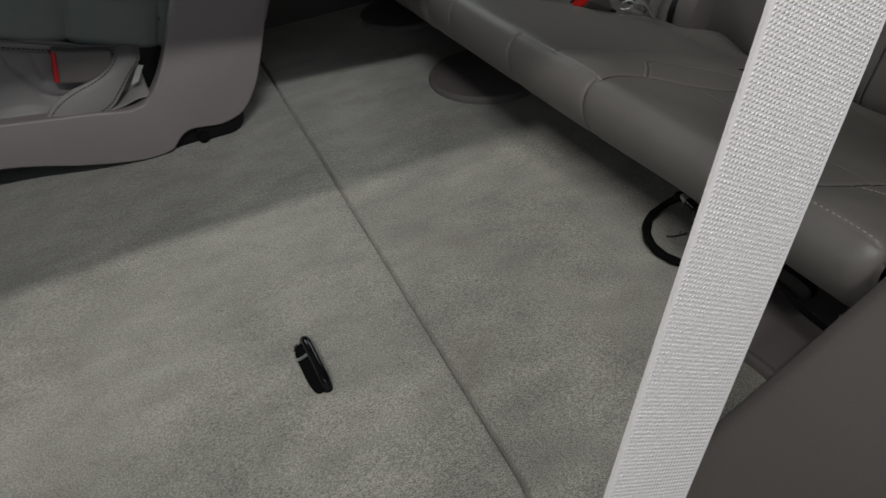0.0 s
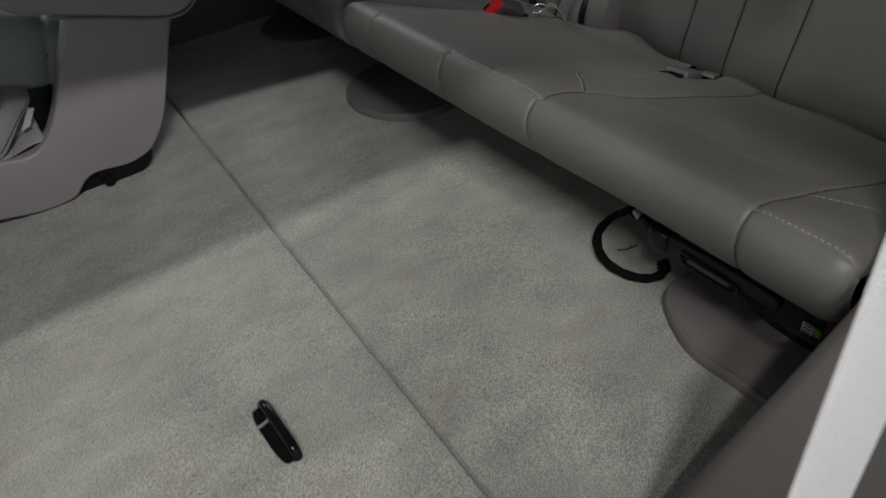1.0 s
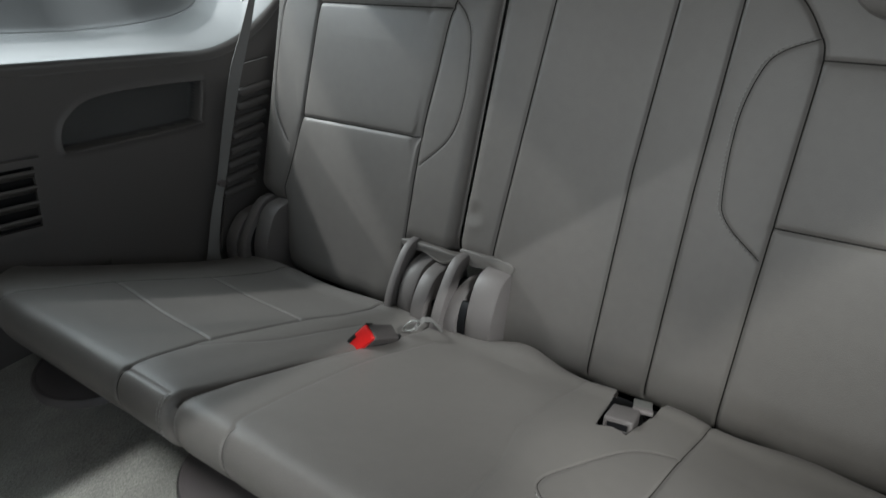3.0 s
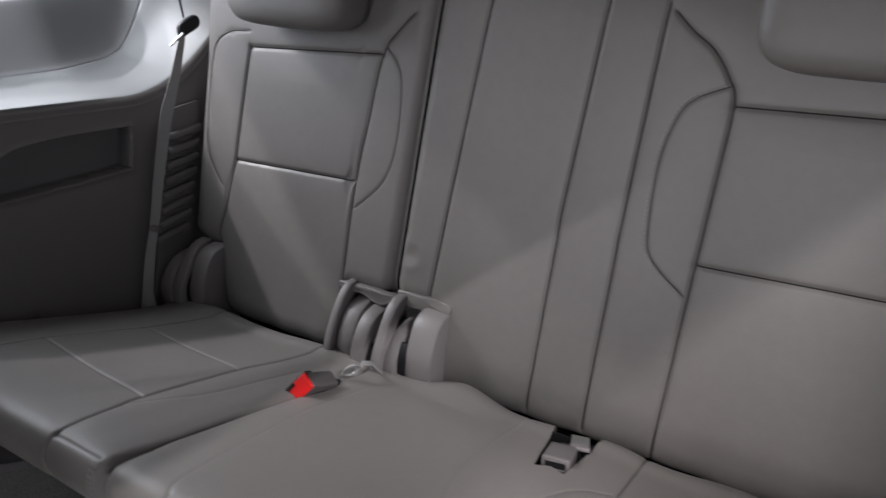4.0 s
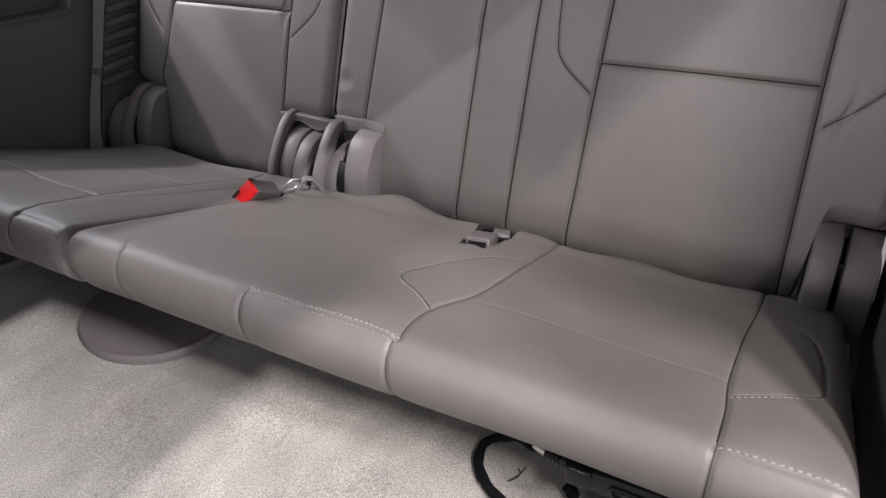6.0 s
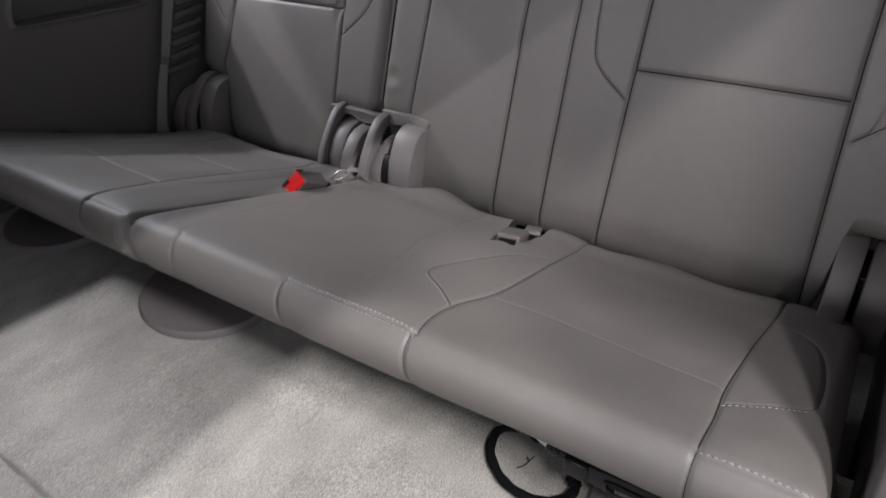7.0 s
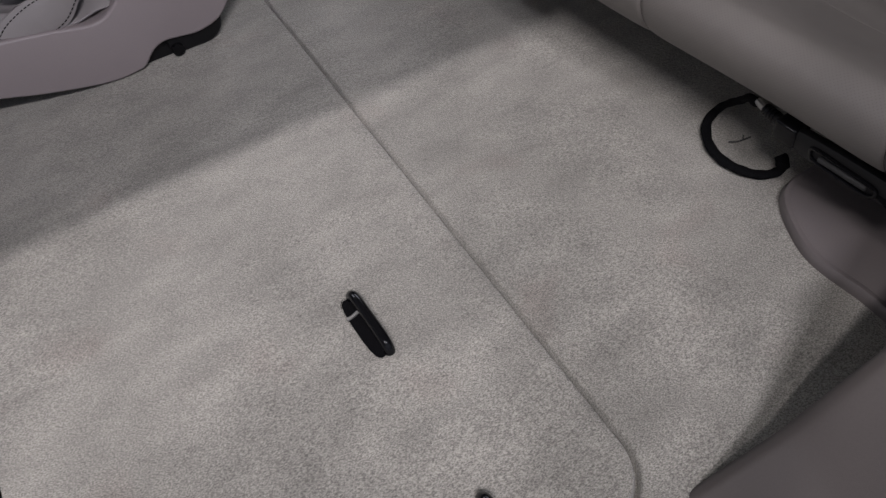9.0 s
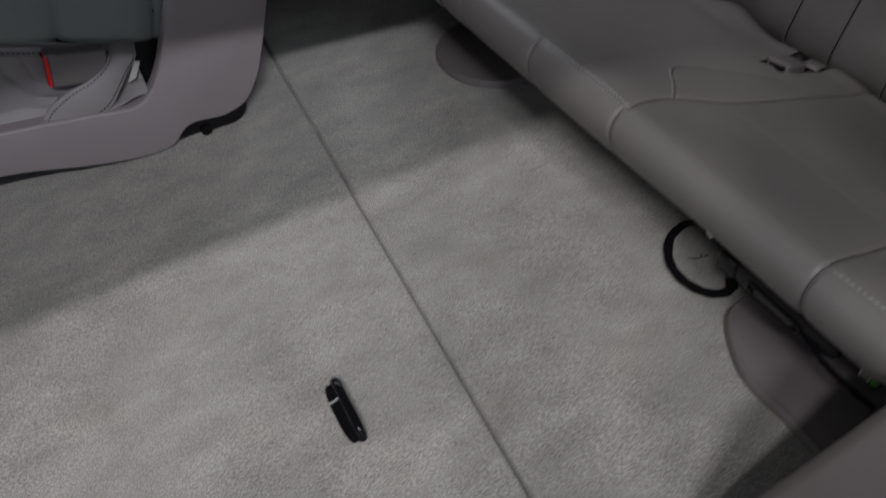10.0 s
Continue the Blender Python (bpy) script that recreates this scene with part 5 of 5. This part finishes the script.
def side_pocket():
    """The crumpled leather trough between the cushion and the shell."""
    xs, ss = np.linspace(-0.49, -0.052, 150), np.linspace(0, 1, 60)
    X, S = np.meshgrid(xs, ss, indexing="ij")
    y = np.interp(S, [0, 0.5, 0.75, 1], [0.686, 0.683, 0.677, 0.652])
    z = np.interp(S, [0, 0.5, 0.75, 1], [0.180, 0.140, 0.120, 0.106])
    z = z + 0.006 * np.sin(X * 60 + 5 * S) * np.exp(-((S - 0.75) / 0.2) ** 2) + 0.004 * np.sin(X * 131 - 9 * S) * S * (1 - S) * 2 + ripple(X, S * 0.12, 22.0, 0.006)
    z = z - 0.34 * (X + 0.05) * (1 - S)
    for line, deep in (([(-0.236, 0.0), (-0.225, 0.35), (-0.205, 0.62), (-0.17, 0.70), (-0.10, 0.72)], 0.006), ([(-0.49, 0.10), (0.03, 0.10)], 0.005), ([(-0.196, 0.0), (-0.190, 0.5)], 0.004)):
        d = line_distance(X, S * 0.12, np.array([(a, b * 0.12) for a, b in line]))
        y = y + 0.6 * deep * np.exp(-(d / 0.004) ** 2)
    idx = np.arange(X.size).reshape(X.shape)
    q = np.stack([idx[:-1, :-1], idx[1:, :-1], idx[1:, 1:], idx[:-1, 1:]], -1).reshape(-1, 4)
    ob = mesh_object("side_pocket", np.stack([X, y, z], -1).reshape(-1, 3), q.tolist(), LEATHER_PALE, chair, "crumpled grey leather pocket beside the cushion")
    sol = ob.modifiers.new("thickness", "SOLIDIFY")
    sol.thickness = 0.003


side_pocket()


def chair_cushion():
    """A deep cushion: a tall rolled side over the pocket, then the cross-seamed top."""
    prof = smooth_line([(0.700, -0.012), (0.688, -0.004), (0.681, 0.006), (0.680, 0.020), (0.684, 0.046), (0.691, 0.072), (0.705, 0.092), (0.730, 0.100), (0.80, 0.096), (0.92, 0.094), (1.01, 0.100), (1.05, 0.088), (1.062, 0.05), (1.062, 0.0)], 10)
    run = np.r_[0, np.cumsum(np.linalg.norm(np.diff(prof, axis=0), axis=1))]
    xs = np.linspace(-0.50, 0.060, 150)
    X, R = np.meshgrid(xs, run, indexing="ij")
    y = np.interp(R, run, prof[:, 0])
    z = np.interp(R, run, prof[:, 1])
    dy, dz = np.gradient(prof[:, 0], run), np.gradient(prof[:, 1], run)
    ny, nz = -dz[None, :], dy[None, :]
    puff = np.zeros_like(X)
    for x0 in (-0.39, -0.2645, -0.139, -0.0135):
        d = np.abs(X - (x0 + 0.30 * np.clip(z, 0, 0.1)))
        puff = puff - 0.0035 * np.exp(-(d / 0.0022) ** 2) - 0.004 * np.exp(-(d / 0.016) ** 2)
    puff = puff + 0.0022 * np.exp(-((R - 0.022) / 0.010) ** 2) + ripple(X, R, 16.0, 0.0022)
    end = np.clip((np.minimum(X + 0.50, 0.060 - X)) / 0.03, 0, 1)
    puff = puff - 0.02 * (1 - np.sqrt(np.clip(1 - (1 - end) ** 2, 0, 1)))
    y, z = y + puff * ny, 0.184 + z + puff * nz - 0.34 * (X + 0.05)
    idx = np.arange(X.size).reshape(X.shape)
    q = np.stack([idx[:-1, :-1], idx[1:, :-1], idx[1:, 1:], idx[:-1, 1:]], -1).reshape(-1, 4)
    ends = [list(idx[0]), list(idx[-1][::-1])]
    mesh_object("cushion", np.stack([X, y, z], -1).reshape(-1, 3), q.tolist() + ends, LEATHER_DARK, chair, "green-grey leather cushion with cross seams")


chair_cushion()
block = smooth_line([(0.017, 0.280), (0.09, 0.257), (0.170, 0.234), (0.208, 0.243), (0.227, 0.275), (0.231, 0.315), (0.222, 0.342), (0.19, 0.355), (0.10, 0.375), (-0.02, 0.40), (-0.06, 0.36), (-0.03, 0.30)], 5, closed=True)
cover = part("recliner_cover", prism(block, "y", 0.630, 0.675, 0.012, 4), SHELL, chair, "rounded taupe recliner cover")
part("plug", prism([(0.174 + 0.028 * math.cos(a), 0.302 + 0.030 * math.sin(a)) for a in np.linspace(0, 2 * math.pi, 40, endpoint=False)], "y", 0.6265, 0.634, 0.002, 2), SHELL, cover, "round blanking plug")
edge = np.array([(x, 0.6395, z) for x, z in block[:36]])
part("piping", tube(edge + np.array([0, -0.004, -0.002]), 0.0021, 8), WEB_GREY, cover, "pale edge piping")
part("plug_gap", tube([(0.174 + 0.0292 * math.cos(a), 0.6285, 0.302 + 0.0312 * math.sin(a)) for a in np.linspace(0, 2 * math.pi, 40, endpoint=False)], 0.0011, 6, closed=True, up=(0, 1, 0)), GAP_SHADE_THREAD, cover, "dark gap round the plug")
back = smooth_line([(0.03, 0.30), (0.15, 0.30), (0.235, 0.335), (0.252, 0.36), (0.276, 0.424), (0.33, 0.60), (0.38, 0.80), (0.36, 0.93), (0.28, 0.93), (0.20, 0.70), (0.10, 0.45)], 5, closed=True)
part("backrest", prism(back, "y", 0.650, 1.075, 0.03, 5), LEATHER, chair, "grey leather backrest")
part("tether", ribbon([(0.205, 0.690, 0.262), (0.190, 0.688, 0.235), (0.172, 0.686, 0.205), (0.155, 0.684, 0.170)], [(0.022, 0.006, 0.006)] * 4, 0.002), LEATHER_PALE, chair, "short leather tether")
edge_a = smooth_line([(-0.077, 0.686, 0.188), (-0.079, 0.675, 0.186), (-0.086, 0.661, 0.180), (-0.105, 0.657, 0.165), (-0.130, 0.655, 0.156), (-0.160, 0.654, 0.150), (-0.192, 0.654, 0.135), (-0.212, 0.655, 0.113)], 8)
edge_b = smooth_line([(-0.043, 0.686, 0.178), (-0.045, 0.674, 0.176), (-0.050, 0.659, 0.168), (-0.069, 0.655, 0.152), (-0.089, 0.652, 0.131), (-0.108, 0.650, 0.112), (-0.132, 0.649, 0.103), (-0.168, 0.650, 0.102)], 8)
boot = part("buckle_boot", ribbon((edge_a + edge_b) / 2, edge_a - edge_b, 0.004, 10, crown=0.005), LEATHER_PALE, chair, "stitched grey leather buckle boot")
for s in (0.1, 0.9):
    seam_line = edge_a * (1 - s) + edge_b * s - np.array([0, 0.0048, 0])
    tagged(part("stitching", dashes(seam_line, 0.0040, 0.0022, 0.0007), GAP_SHADE_THREAD, boot, "dark stitched edge", smooth=False), kind="stuff")
hem_line = [(x, 0.6755, 0.171 - 0.34 * (x + 0.05)) for x in np.linspace(-0.34, -0.078, 24)]
# Dark tubes draw the shade in the folds of the boot.
for x0, z0, x1, z1 in ((-0.137, 0.103, -0.127, 0.112), (-0.163, 0.106, -0.149, 0.114), (-0.196, 0.108, -0.190, 0.120)):
    part("fold_shade", tube([(x0, 0.6475, z0), ((x0 + x1) / 2 + 0.002, 0.6465, (z0 + z1) / 2 - 0.001), (x1, 0.6485, z1)], [0.0020, 0.0015, 0.0004], 6), GAP_SHADE_THREAD, boot, "dark line for the shade in a fold")
# Black sheet stands in for the shade behind the boot.
part("boot_gap_shade", box(-0.060, 0.020, 0.690, 0.694, 0.10, 0.215, 0.0), BLACK, chair, "black sheet for the shade in the gap behind the buckle boot", smooth=False)
hem = part("pocket_hem", ribbon(hem_line, [(0, 0.006, 0.011)] * 24, 0.004, 6, crown=0.002), LEATHER_PALE, chair, "stitched grey leather hem under the cushion")
tagged(part("stitching", dashes([(x, y - 0.0045, z) for x, y, z in hem_line], 0.0040, 0.0024, 0.0007), GAP_SHADE_THREAD, hem, "dark stitching", smooth=False), kind="stuff")
part("care_tag", prism([(-0.075, 0.131), (-0.062, 0.134), (-0.047, 0.157), (-0.055, 0.160)], "y", 0.661, 0.6625), WHITE, chair, "small white sewn tag")
buckle((-0.158, 0.664, 0.186), 2, 14, material=PLASTIC, size=(0.022, 0.070, 0.050), label="taupe belt buckle with a red edge beside the chair cushion")
